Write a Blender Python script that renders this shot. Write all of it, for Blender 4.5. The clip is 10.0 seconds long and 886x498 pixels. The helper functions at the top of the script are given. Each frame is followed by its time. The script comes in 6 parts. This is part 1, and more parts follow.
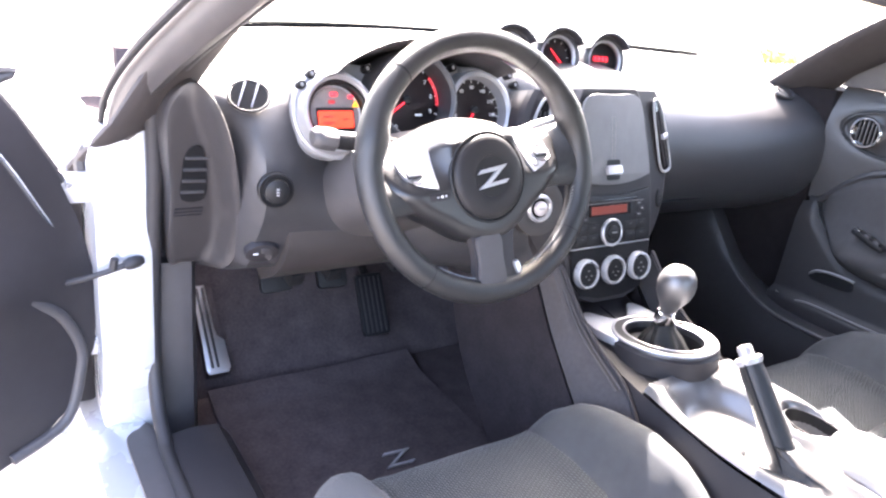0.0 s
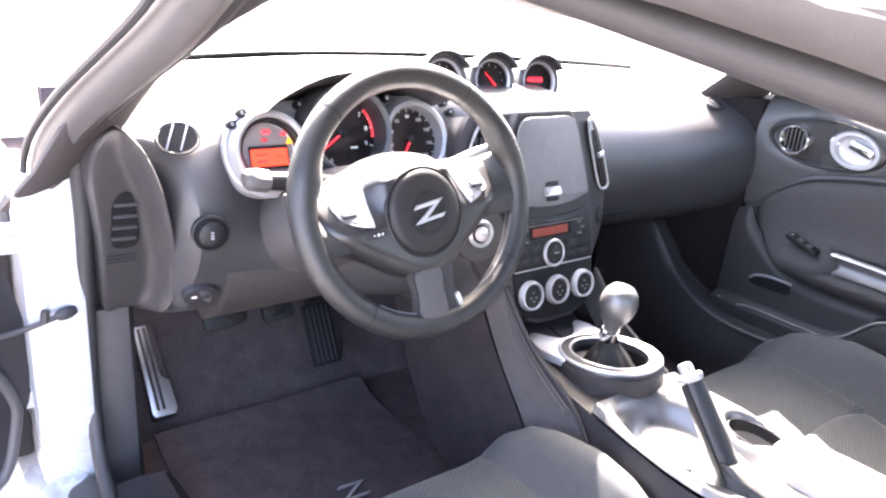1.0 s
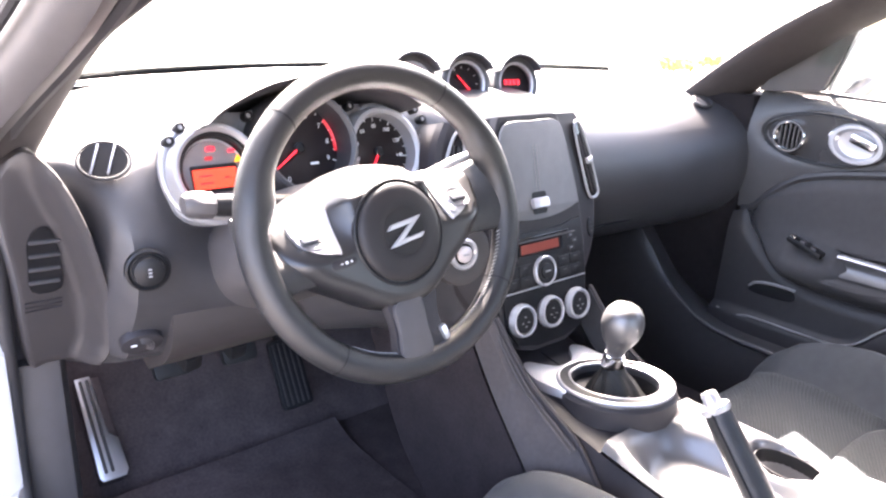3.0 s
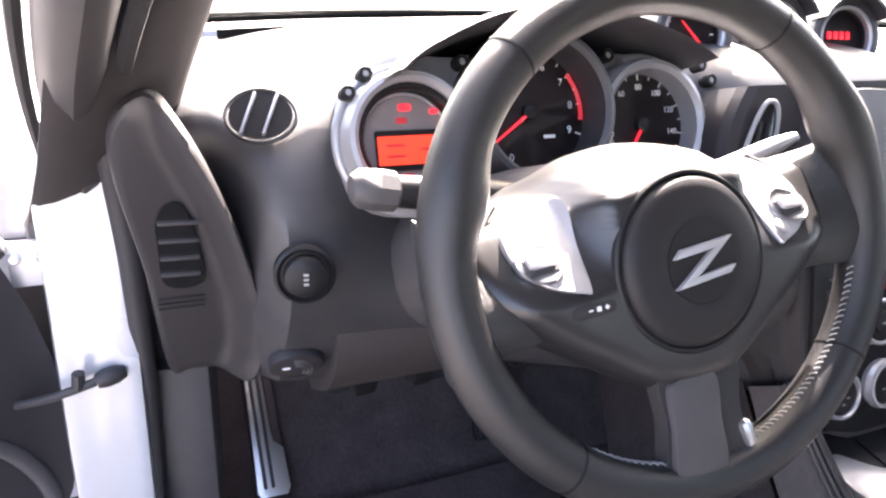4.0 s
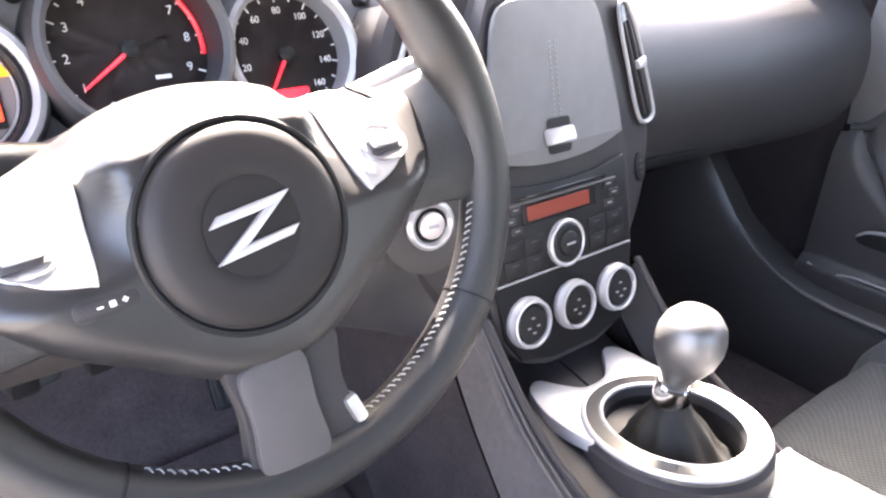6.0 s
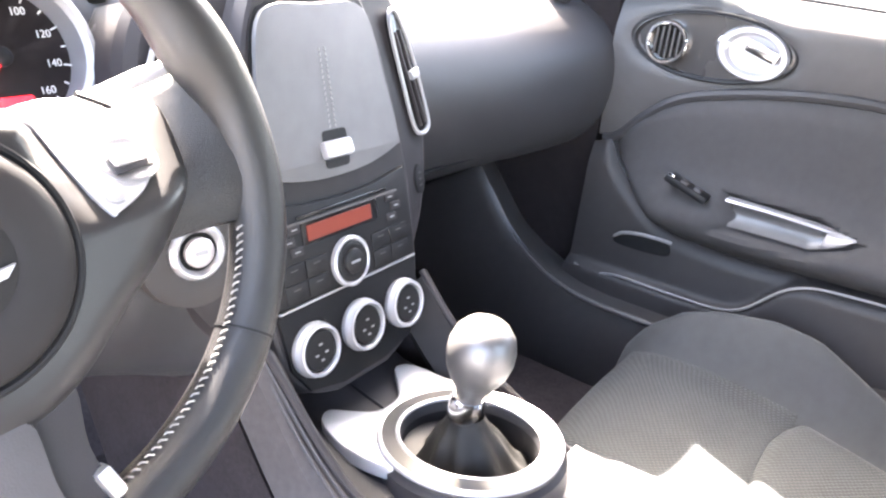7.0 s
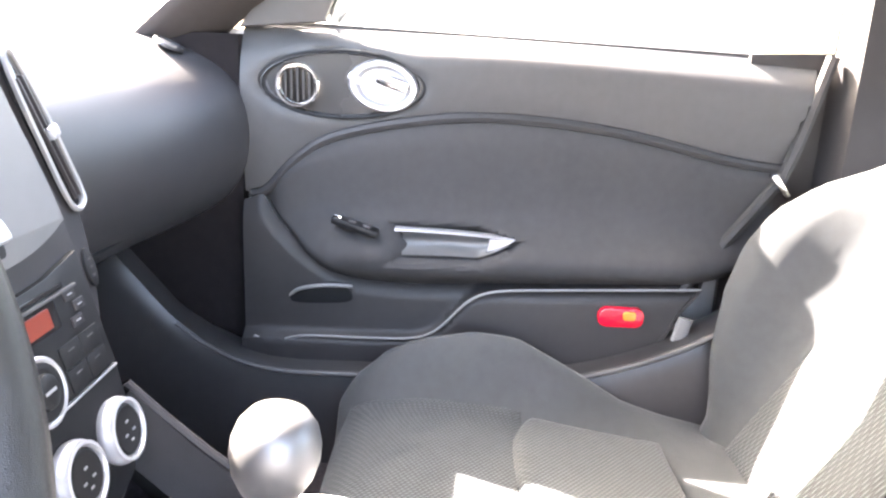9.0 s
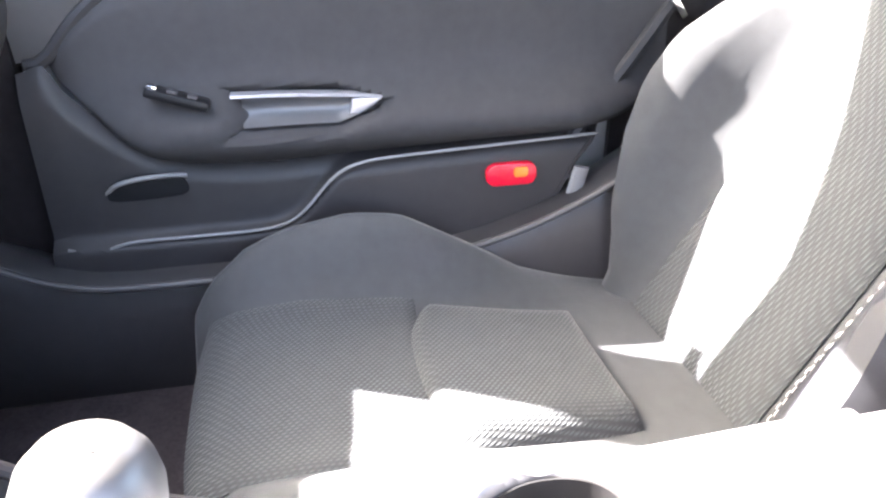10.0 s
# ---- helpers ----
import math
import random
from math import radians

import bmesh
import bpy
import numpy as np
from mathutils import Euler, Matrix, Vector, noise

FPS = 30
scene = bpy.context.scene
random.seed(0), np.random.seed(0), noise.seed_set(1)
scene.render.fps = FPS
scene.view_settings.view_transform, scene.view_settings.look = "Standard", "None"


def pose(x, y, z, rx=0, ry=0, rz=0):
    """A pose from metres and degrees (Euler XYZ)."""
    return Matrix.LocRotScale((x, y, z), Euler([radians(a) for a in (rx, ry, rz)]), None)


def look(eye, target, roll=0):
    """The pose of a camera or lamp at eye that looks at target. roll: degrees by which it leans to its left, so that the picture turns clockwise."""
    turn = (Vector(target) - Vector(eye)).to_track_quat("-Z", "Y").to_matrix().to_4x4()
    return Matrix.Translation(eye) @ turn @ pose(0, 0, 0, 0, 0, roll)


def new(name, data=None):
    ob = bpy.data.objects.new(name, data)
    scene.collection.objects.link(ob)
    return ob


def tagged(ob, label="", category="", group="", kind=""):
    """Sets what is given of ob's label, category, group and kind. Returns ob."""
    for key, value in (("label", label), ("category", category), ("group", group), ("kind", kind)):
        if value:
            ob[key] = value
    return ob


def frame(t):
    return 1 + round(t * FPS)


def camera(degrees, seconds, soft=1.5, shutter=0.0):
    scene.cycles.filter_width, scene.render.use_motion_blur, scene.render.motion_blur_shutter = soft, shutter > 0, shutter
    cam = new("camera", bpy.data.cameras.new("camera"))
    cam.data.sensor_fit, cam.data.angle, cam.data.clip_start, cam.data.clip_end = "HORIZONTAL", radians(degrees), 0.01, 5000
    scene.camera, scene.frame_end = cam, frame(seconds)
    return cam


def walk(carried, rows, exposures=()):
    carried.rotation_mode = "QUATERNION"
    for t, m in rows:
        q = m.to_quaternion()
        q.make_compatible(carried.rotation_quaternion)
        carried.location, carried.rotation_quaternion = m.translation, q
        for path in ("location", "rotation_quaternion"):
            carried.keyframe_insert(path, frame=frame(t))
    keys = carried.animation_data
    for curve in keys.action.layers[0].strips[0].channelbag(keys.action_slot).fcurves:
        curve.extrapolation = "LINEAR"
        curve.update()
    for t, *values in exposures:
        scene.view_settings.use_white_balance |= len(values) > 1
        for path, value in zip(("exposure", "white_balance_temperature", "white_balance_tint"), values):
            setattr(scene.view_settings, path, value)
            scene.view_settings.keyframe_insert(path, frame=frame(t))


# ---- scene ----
cam = camera(63.1, 10.0, soft=2.3)
PATH = [
    (0, (-0.911, -0.695, 0.991), (0.16, 0.835, 0.274), 6.7),
    (0.5, (-0.88, -0.698, 1.028), (0.248, 0.803, 0.342), 5.9),
    (1, (-0.887, -0.693, 1.026), (0.285, 0.775, 0.337), 5.0),
    (1.5, (-0.883, -0.695, 1.023), (0.32, 0.746, 0.332), 4.6),
    (2, (-0.87, -0.703, 1.016), (0.359, 0.713, 0.319), 4.4),
    (2.2, (-0.858, -0.707, 1.012), (0.386, 0.693, 0.312), 4.3),
    (3.3, (-0.799, -0.483, 0.976), (0.418, 0.981, 0.365), 1.6),
    (3.5, (-0.787, -0.405, 0.97), (0.362, 1.115, 0.362), 1.3),
    (3.7, (-0.758, -0.35, 0.954), (0.262, 1.25, 0.321), -0.1),
    (4, (-0.679, -0.321, 0.918), (0.073, 1.389, 0.202), 2.5),
    (4.2, (-0.628, -0.313, 0.907), (0.004, 1.411, 0.114), 3.4),
    (4.5, (-0.587, -0.319, 0.903), (-0.075, 1.404, 0.026), 4.8),
    (5, (-0.558, -0.331, 0.897), (0.086, 1.316, -0.039), 3.6),
    (5.5, (-0.532, -0.327, 0.909), (0.325, 1.258, 0.041), 1.7),
    (6, (-0.495, -0.329, 0.912), (0.604, 1.09, 0.031), 1.5),
    (6.2, (-0.482, -0.333, 0.914), (0.731, 0.992, 0.034), 1.2),
    (7.3, (-0.461, -0.289, 0.889), (1.16, 0.614, 0.142), 6.7),
    (7.5, (-0.456, -0.284, 0.882), (1.224, 0.567, 0.208), 5.6),
    (8, (-0.467, -0.248, 0.871), (1.29, 0.485, 0.259), 5.3),
    (8.5, (-0.486, -0.192, 0.895), (1.386, 0.194, 0.308), 3.4),
    (9, (-0.424, -0.152, 0.832), (1.502, -0.141, 0.294), 2.3),
    (9.5, (-0.327, -0.138, 0.806), (1.544, -0.355, 0.136), 0.0),
    (10, (-0.243, -0.14, 0.802), (1.489, -0.518, -0.124), 0.2),
]
# the camera opens up as it turns to the shaded side of the cabin
EXPOSURES = [(0, 5.60, 6900, 19), (2.2, 5.62, 7150, 21), (3.5, 5.14, 7000, 21), (4.0, 4.72, 7150, 21), (4.5, 4.80, 7350, 20), (5.0, 5.45, 7350, 19), (5.5, 5.74, 7400, 19), (6.2, 5.84, 7400, 18), (7.5, 6.36, 7450, 16), (9, 6.36, 7400, 15), (10, 5.98, 6900, 16)]
walk(cam, [(t, look(eye, target, roll)) for t, eye, target, roll in PATH], EXPOSURES)

# ---------------------------------------------------------------- light
SUN_ELEV, SUN_AZ = 44.9, 32.1          # degrees above the horizon, and to the right of straight ahead
world = bpy.data.worlds.new("sky")
scene.world = world
world.use_nodes = True
wn = world.node_tree
sky = wn.nodes.new("ShaderNodeTexSky")
sky.sky_type = "NISHITA"
sky.sun_disc = False
sky.sun_elevation, sky.sun_rotation = radians(SUN_ELEV), radians(SUN_AZ)
sky.air_density, sky.dust_density, sky.ozone_density = 0.8, 5.0, 0.4      # a hazy, pale sky
wn.links.new(sky.outputs[0], wn.nodes["Background"].inputs[0])
wn.nodes["Background"].inputs[1].default_value = 0.095
sun = new("sun", bpy.data.lights.new("sun", "SUN"))
sun.data.energy, sun.data.angle, sun.data.color = 3.4, radians(0.6), (1.0, 0.975, 0.94)
sun_way = Vector((math.sin(radians(SUN_AZ)) * math.cos(radians(SUN_ELEV)), math.cos(radians(SUN_AZ)) * math.cos(radians(SUN_ELEV)), math.sin(radians(SUN_ELEV))))
sun.matrix_world = look(sun_way * 30, (0, 0, 0))


# ---------------------------------------------------------------- materials
def material(name, colour, rough=0.5, metal=0.0, vary=0.12, scale=60.0, bump=0.15, fine=900.0, coat=0.0, spec=0.5, wear=0.0, kind="noise"):
    """A procedural surface: colour that varies at two scales, rough patches and a fine relief."""
    m = bpy.data.materials.new(name)
    m.use_nodes = True
    n, l = m.node_tree.nodes, m.node_tree.links
    b = n["Principled BSDF"]
    b.inputs["Metallic"].default_value = metal
    b.inputs["Specular IOR Level"].default_value = spec
    b.inputs["Coat Weight"].default_value = coat
    b.inputs["Coat Roughness"].default_value = 0.08
    tc = n.new("ShaderNodeTexCoord")
    big, small = n.new("ShaderNodeTexNoise"), n.new("ShaderNodeTexNoise")
    big.inputs["Scale"].default_value, small.inputs["Scale"].default_value = scale * 0.12, scale
    big.inputs["Detail"].default_value = small.inputs["Detail"].default_value = 4
    for tex in (big, small):
        l.new(tc.outputs["Object"], tex.inputs["Vector"])
    add = n.new("ShaderNodeMath")
    add.operation = "ADD"
    l.new(big.outputs["Fac"], add.inputs[0])
    l.new(small.outputs["Fac"], add.inputs[1])
    ramp = n.new("ShaderNodeMapRange")
    ramp.inputs["From Min"].default_value, ramp.inputs["From Max"].default_value = 0.6, 1.4
    ramp.inputs["To Min"].default_value, ramp.inputs["To Max"].default_value = 1 - vary, 1 + vary
    l.new(add.outputs[0], ramp.inputs["Value"])
    mul = n.new("ShaderNodeVectorMath")
    mul.operation = "SCALE"
    mul.inputs[0].default_value = colour[:3]
    l.new(ramp.outputs[0], mul.inputs["Scale"])
    l.new(mul.outputs[0], b.inputs["Base Color"])
    rr = n.new("ShaderNodeMapRange")
    rr.inputs["To Min"].default_value, rr.inputs["To Max"].default_value = max(rough - 0.08, 0.02), min(rough + 0.08, 1)
    l.new(big.outputs["Fac"], rr.inputs["Value"])
    l.new(rr.outputs[0], b.inputs["Roughness"])
    if bump:
        bp = n.new("ShaderNodeBump")
        bp.inputs["Strength"].default_value = bump
        bp.inputs["Distance"].default_value = 0.001
        if kind == "weave":
            tex = n.new("ShaderNodeTexVoronoi")
            tex.inputs["Scale"].default_value = fine
            l.new(tc.outputs["Object"], tex.inputs["Vector"])
            l.new(tex.outputs["Distance"], bp.inputs["Height"])
            mm = n.new("ShaderNodeMapRange")
            mm.inputs["From Max"].default_value = 0.6
            mm.inputs["To Min"].default_value, mm.inputs["To Max"].default_value = 0.75, 1.25
            l.new(tex.outputs["Distance"], mm.inputs["Value"])
            m2 = n.new("ShaderNodeVectorMath")
            m2.operation = "SCALE"
            l.new(mul.outputs[0], m2.inputs[0])
            l.new(mm.outputs[0], m2.inputs["Scale"])
            l.new(m2.outputs[0], b.inputs["Base Color"])
        elif kind == "rib":
            waves = []
            for way_, sc in (("DIAGONAL", fine), ("X", fine * 0.8)):
                wv = n.new("ShaderNodeTexWave")
                wv.bands_direction = way_
                wv.inputs["Scale"].default_value = sc
                wv.inputs["Distortion"].default_value = 0.6
                l.new(tc.outputs["Object"], wv.inputs["Vector"])
                waves.append(wv)
            tex = n.new("ShaderNodeMath")
            tex.operation = "MULTIPLY"
            l.new(waves[0].outputs["Fac"], tex.inputs[0])
            l.new(waves[1].outputs["Fac"], tex.inputs[1])
            l.new(tex.outputs[0], bp.inputs["Height"])
            mm = n.new("ShaderNodeMapRange")
            mm.inputs["To Min"].default_value, mm.inputs["To Max"].default_value = 0.72, 1.5
            l.new(tex.outputs[0], mm.inputs["Value"])
            m2 = n.new("ShaderNodeVectorMath")
            m2.operation = "SCALE"
            l.new(mul.outputs[0], m2.inputs[0])
            l.new(mm.outputs[0], m2.inputs["Scale"])
            l.new(m2.outputs[0], b.inputs["Base Color"])
        elif kind == "leather":
            tex = n.new("ShaderNodeTexVoronoi")
            tex.feature = "DISTANCE_TO_EDGE"
            tex.inputs["Scale"].default_value = fine
            l.new(tc.outputs["Object"], tex.inputs["Vector"])
            l.new(tex.outputs["Distance"], bp.inputs["Height"])
        else:
            tex = n.new("ShaderNodeTexNoise")
            tex.inputs["Scale"].default_value = fine
            l.new(tc.outputs["Object"], tex.inputs["Vector"])
            l.new(tex.outputs["Fac"], bp.inputs["Height"])
        l.new(bp.outputs[0], b.inputs["Normal"])
    return m


def glowing(name, colour, strength, base=(0.02, 0.02, 0.02)):
    m = bpy.data.materials.new(name)
    m.use_nodes = True
    b = m.node_tree.nodes["Principled BSDF"]
    b.inputs["Base Color"].default_value = (*base, 1)
    b.inputs["Emission Color"].default_value = (*colour, 1)
    b.inputs["Emission Strength"].default_value = strength
    b.inputs["Roughness"].default_value = 0.3
    return m


def glass(name, colour=(1, 1, 1), rough=0.0):
    m = bpy.data.materials.new(name)
    m.use_nodes = True
    n, l = m.node_tree.nodes, m.node_tree.links
    n.remove(n["Principled BSDF"])
    tr, gl, mix = n.new("ShaderNodeBsdfTransparent"), n.new("ShaderNodeBsdfGlossy"), n.new("ShaderNodeMixShader")
    tr.inputs[0].default_value = (*colour, 1)
    gl.inputs["Roughness"].default_value = rough
    mix.inputs[0].default_value = 0.04
    l.new(tr.outputs[0], mix.inputs[1])
    l.new(gl.outputs[0], mix.inputs[2])
    l.new(mix.outputs[0], n["Material Output"].inputs[0])
    return m


DASH = material("soft_dash_plastic", (0.033, 0.032, 0.035), 0.44, spec=0.6, bump=0.3, fine=1400, kind="leather")
LIDVINYL = material("grey_lid_vinyl", (0.105, 0.106, 0.111), 0.46, bump=0.3, fine=1400, kind="leather")
KNEE = material("brown_grey_knee_plastic", (0.031, 0.027, 0.027), 0.55, bump=0.2, fine=1500)
DOORSOFT = material("soft_door_plastic", (0.046, 0.045, 0.047), 0.46, bump=0.35, fine=1400, kind="leather")
DOORLOW = material("hard_door_plastic", (0.026, 0.024, 0.025), 0.48, bump=0.2, spec=0.35)
ENDTRIM = material("grey_brown_end_trim", (0.027, 0.0245, 0.0255), 0.5, bump=0.25)
HUB = material("satin_hub_plastic", (0.0195, 0.0188, 0.0195), 0.34, bump=0.06, spec=0.5, fine=2600)
HORN = material("horn_pad_plastic", (0.017, 0.016, 0.017), 0.5, bump=0.05, spec=0.22, fine=3000, vary=0.05)
HORNDISC = material("horn_centre_plastic", (0.0135, 0.0128, 0.0135), 0.52, bump=0.04, spec=0.2, fine=3000, vary=0.05)
BOOT = material("boot_leather", (0.009, 0.009, 0.009), 0.5, bump=0.5, fine=1100, kind="leather", spec=0.25)
WELL = material("dark_vent_well", (0.008, 0.008, 0.009), 0.7, bump=0.0, spec=0.2)
# pale belt cover plastic, also the colour of painted highlights on the door
LIP = material("pale_cover_and_highlight", (0.20, 0.195, 0.195), 0.4, bump=0.1)
AMBERLENS = material("amber_reflector", (0.9, 0.22, 0.03), 0.15, vary=0.15, scale=400, bump=0.3, fine=500, coat=0.5)
CONSOLE = material("satin_grey_console_paint", (0.105, 0.105, 0.110), 0.32, metal=0.3, vary=0.06, bump=0.05)
KNOB = material("satin_knob_metal", (0.144, 0.144, 0.148), 0.46, metal=0.85, vary=0.05, bump=0.05)
TRIM = material("dark_trim_plastic", (0.022, 0.020, 0.022), 0.5, bump=0.2, spec=0.3)
TRIM2 = material("mid_grey_trim_plastic", (0.048, 0.045, 0.047), 0.55, bump=0.25)
SILL = material("satin_sill_plastic", (0.034, 0.032, 0.033), 0.35, bump=0.1)
FRAME = material("grey_brown_frame_trim", (0.050, 0.045, 0.045), 0.5, bump=0.2)
BOWL = material("dark_bowl_plastic", (0.034, 0.033, 0.034), 0.28, metal=0.2, vary=0.05, bump=0.0)
PILLAR = material("pillar_trim_fabric", (0.042, 0.037, 0.037), 0.8, bump=0.3, fine=1500, spec=0.2)
MATT = material("matt_black_edge", (0.006, 0.006, 0.006), 0.95, bump=0.0, spec=0.05)
BLACK = material("satin_black_plastic", (0.010, 0.010, 0.011), 0.45, bump=0.1, spec=0.22)
GLOSS = material("gloss_black_plastic", (0.012, 0.012, 0.013), 0.12, bump=0.0)
SILVER = material("silver_painted_plastic", (0.42, 0.42, 0.44), 0.33, metal=0.55, vary=0.05, bump=0.05)
PANEL = material("grey_painted_bezel", (0.30, 0.30, 0.31), 0.40, metal=0.4, vary=0.05, bump=0.05)
CHROME = material("chrome", (0.75, 0.75, 0.77), 0.14, metal=1.0, vary=0.04, bump=0.0)
ALLOY = material("brushed_alloy", (0.62, 0.62, 0.64), 0.3, metal=0.9, vary=0.06, bump=0.1)
LEATHER = material("black_leather", (0.020, 0.020, 0.021), 0.36, bump=0.55, fine=1100, kind="leather")
SMOOTH = material("worn_smooth_leather", (0.015, 0.015, 0.016), 0.33, bump=0.3, fine=1500, kind="leather", spec=0.45)
FABRIC = material("ribbed_seat_fabric", (0.041, 0.045, 0.049), 0.85, bump=0.8, fine=90, kind="rib", spec=0.2)
SUEDE = material("plain_seat_fabric", (0.046, 0.049, 0.053), 0.9, bump=0.4, fine=1500, spec=0.2)
SEATLEATHER = material("seat_side_leather", (0.028, 0.030, 0.036), 0.45, bump=0.4, fine=900, kind="leather")
for cloth in (FABRIC, SUEDE):
    cloth.node_tree.nodes["Principled BSDF"].inputs["Sheen Weight"].default_value = 0.12
    cloth.node_tree.nodes["Principled BSDF"].inputs["Sheen Roughness"].default_value = 0.4
DOORCLOTH = material("door_cloth", (0.045, 0.0435, 0.045), 0.85, bump=0.5, fine=1300, spec=0.2)
CARPET = material("black_carpet", (0.058, 0.047, 0.048), 0.95, vary=0.35, scale=200, bump=1.0, fine=1200, spec=0.1)
# the floor carpet's colour halved, as painted shade for the tunnel sides
TUNNEL = material("shaded_tunnel_carpet", (0.030, 0.0245, 0.026), 0.95, vary=0.3, scale=200, bump=0.8, fine=1200, spec=0.1)
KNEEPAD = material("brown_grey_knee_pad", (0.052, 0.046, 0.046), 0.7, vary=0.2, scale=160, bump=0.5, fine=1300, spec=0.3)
HEADLINER = material("grey_headliner", (0.062, 0.055, 0.055), 0.9, bump=0.3, fine=1500, spec=0.2)
PAINT = material("white_body_paint", (0.36, 0.37, 0.39), 0.28, metal=0.2, vary=0.03, bump=0.0, coat=0.6)
RUBBER = material("black_rubber", (0.022, 0.021, 0.023), 0.6, bump=0.2)
STEEL = material("hinge_steel", (0.55, 0.54, 0.54), 0.4, metal=0.6, vary=0.1, bump=0.2)
RIMTHREAD = material("grey_thread", (0.24, 0.24, 0.24), 0.8, bump=0.0)
THREAD = material("white_thread", (0.50, 0.50, 0.50), 0.8, bump=0.0)
MARK = material("white_marking", (0.75, 0.75, 0.76), 0.5, bump=0.0)
DIAL = material("dial_face", (0.022, 0.016, 0.018), 0.45, bump=0.05)
WARMGREY = material("display_surround", (0.20, 0.17, 0.17), 0.45, metal=0.2, bump=0.0)
REDLENS = material("red_reflector", (0.75, 0.005, 0.03), 0.12, vary=0.15, scale=400, bump=0.4, fine=500, coat=0.5)
ORANGE = glowing("orange_display", (1.0, 0.055, 0.02), 0.075)
RADIOLCD = glowing("dim_red_display", (0.5, 0.05, 0.02), 0.006, (0.07, 0.022, 0.016))
REDGLOW = glowing("red_light", (1.0, 0.02, 0.04), 0.085)
DIMRED = glowing("dim_red_light", (0.8, 0.02, 0.04), 0.03)
AMBER = glowing("amber_light", (1.0, 0.35, 0.01), 0.09)
CLEAR = glass("clear_glass", (0.93, 0.96, 0.94))
BUTTON = material("pale_button", (0.55, 0.50, 0.50), 0.3, metal=0.3, bump=0.0)
RAIL = material("pale_rail_trim", (0.19, 0.172, 0.172), 0.45, bump=0.2)
GUNMETAL = material("dark_satin_metal", (0.035, 0.035, 0.038), 0.30, metal=0.2, vary=0.06, bump=0.05)
CLIMATE = material("matt_climate_panel", (0.008, 0.008, 0.009), 0.6, bump=0.1, spec=0.12)
WING = material("darkened_charcoal_wing", (0.020, 0.019, 0.020), 0.75, bump=0.3, spec=0.12)
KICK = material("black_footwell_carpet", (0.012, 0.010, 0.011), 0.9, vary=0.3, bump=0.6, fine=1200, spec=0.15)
SILLEDGE = material("sill_edge_highlight", (0.065, 0.062, 0.062), 0.45, bump=0.1)
GROUND = material("pale_concrete", (0.17, 0.165, 0.16), 0.9, vary=0.15, scale=3, bump=0.3, fine=60)
LEAF = material("yellow_leaves", (0.40, 0.36, 0.12), 0.7, vary=0.3, scale=30, bump=0.0)


# ---------------------------------------------------------------- shape helpers
def finish(name, bm, mat, parent=None, label="", sharp=38):
    bmesh.ops.recalc_face_normals(bm, faces=bm.faces)
    me = bpy.data.meshes.new(name)
    bm.to_mesh(me)
    bm.free()
    for f in me.polygons:
        f.use_smooth = True
    me.set_sharp_from_angle(angle=radians(sharp))
    me.materials.append(mat)
    ob = new(name, me)
    if parent is not None:
        ob.parent = parent
    if label:
        ob["label"] = label
    return ob


def part(name, bm, mat, parent, label="", sharp=38):
    return finish(name, bm, mat, parent, label, sharp)


def thing(name, m, label, category, group="", kind=""):
    ob = new(name)
    ob.matrix_world = m
    ob.empty_display_size = 0.05
    return tagged(ob, label, category, group, kind)


def spline(pts, n, closed=False):
    """Points along a smooth curve through pts (Catmull-Rom)."""
    p = [np.array(q, float) for q in pts]
    k = len(p)
    out = []
    spans = k if closed else k - 1
    for s in np.linspace(0, spans, n, endpoint=not closed):
        i = min(int(s), spans - 1)
        u = s - i
        if closed:
            a, b, c, d = (p[(i + j) % k] for j in (-1, 0, 1, 2))
        else:
            a, b, c, d = p[max(i - 1, 0)], p[i], p[i + 1], p[min(i + 2, k - 1)]
        out.append(0.5 * (2 * b + (c - a) * u + (2 * a - 5 * b + 4 * c - d) * u * u + (3 * b - a - 3 * c + d) * u**3))
    return out


def loft(rings, closed=True, caps=True, loop=False):
    bm = bmesh.new()
    vs = [[bm.verts.new(p) for p in r] for r in rings]
    k = len(vs[0])
    for i in range(len(vs) if loop else len(vs) - 1):
        a, b = vs[i], vs[(i + 1) % len(vs)]
        for j in range(k if closed else k - 1):
            bm.faces.new((a[j], a[(j + 1) % k], b[(j + 1) % k], b[j]))
    if caps and closed and not loop:
        bm.faces.new(vs[0][::-1])
        bm.faces.new(vs[-1])
    return bm


def thicken(bm, d):
    """Gives an open sheet a thickness, along its points' own normals."""
    bmesh.ops.dissolve_degenerate(bm, dist=1e-6, edges=bm.edges[:])
    bmesh.ops.recalc_face_normals(bm, faces=bm.faces)
    bm.normal_update()
    faces, rim = bm.faces[:], [e for e in bm.edges if e.is_boundary]
    back = {v: bm.verts.new(v.co + v.normal * d) for v in bm.verts[:]}
    for f in faces:
        bm.faces.new([back[v] for v in reversed(f.verts)])
    for e in rim:
        a, b = e.verts
        bm.faces.new((a, b, back[b], back[a]))
    return bm


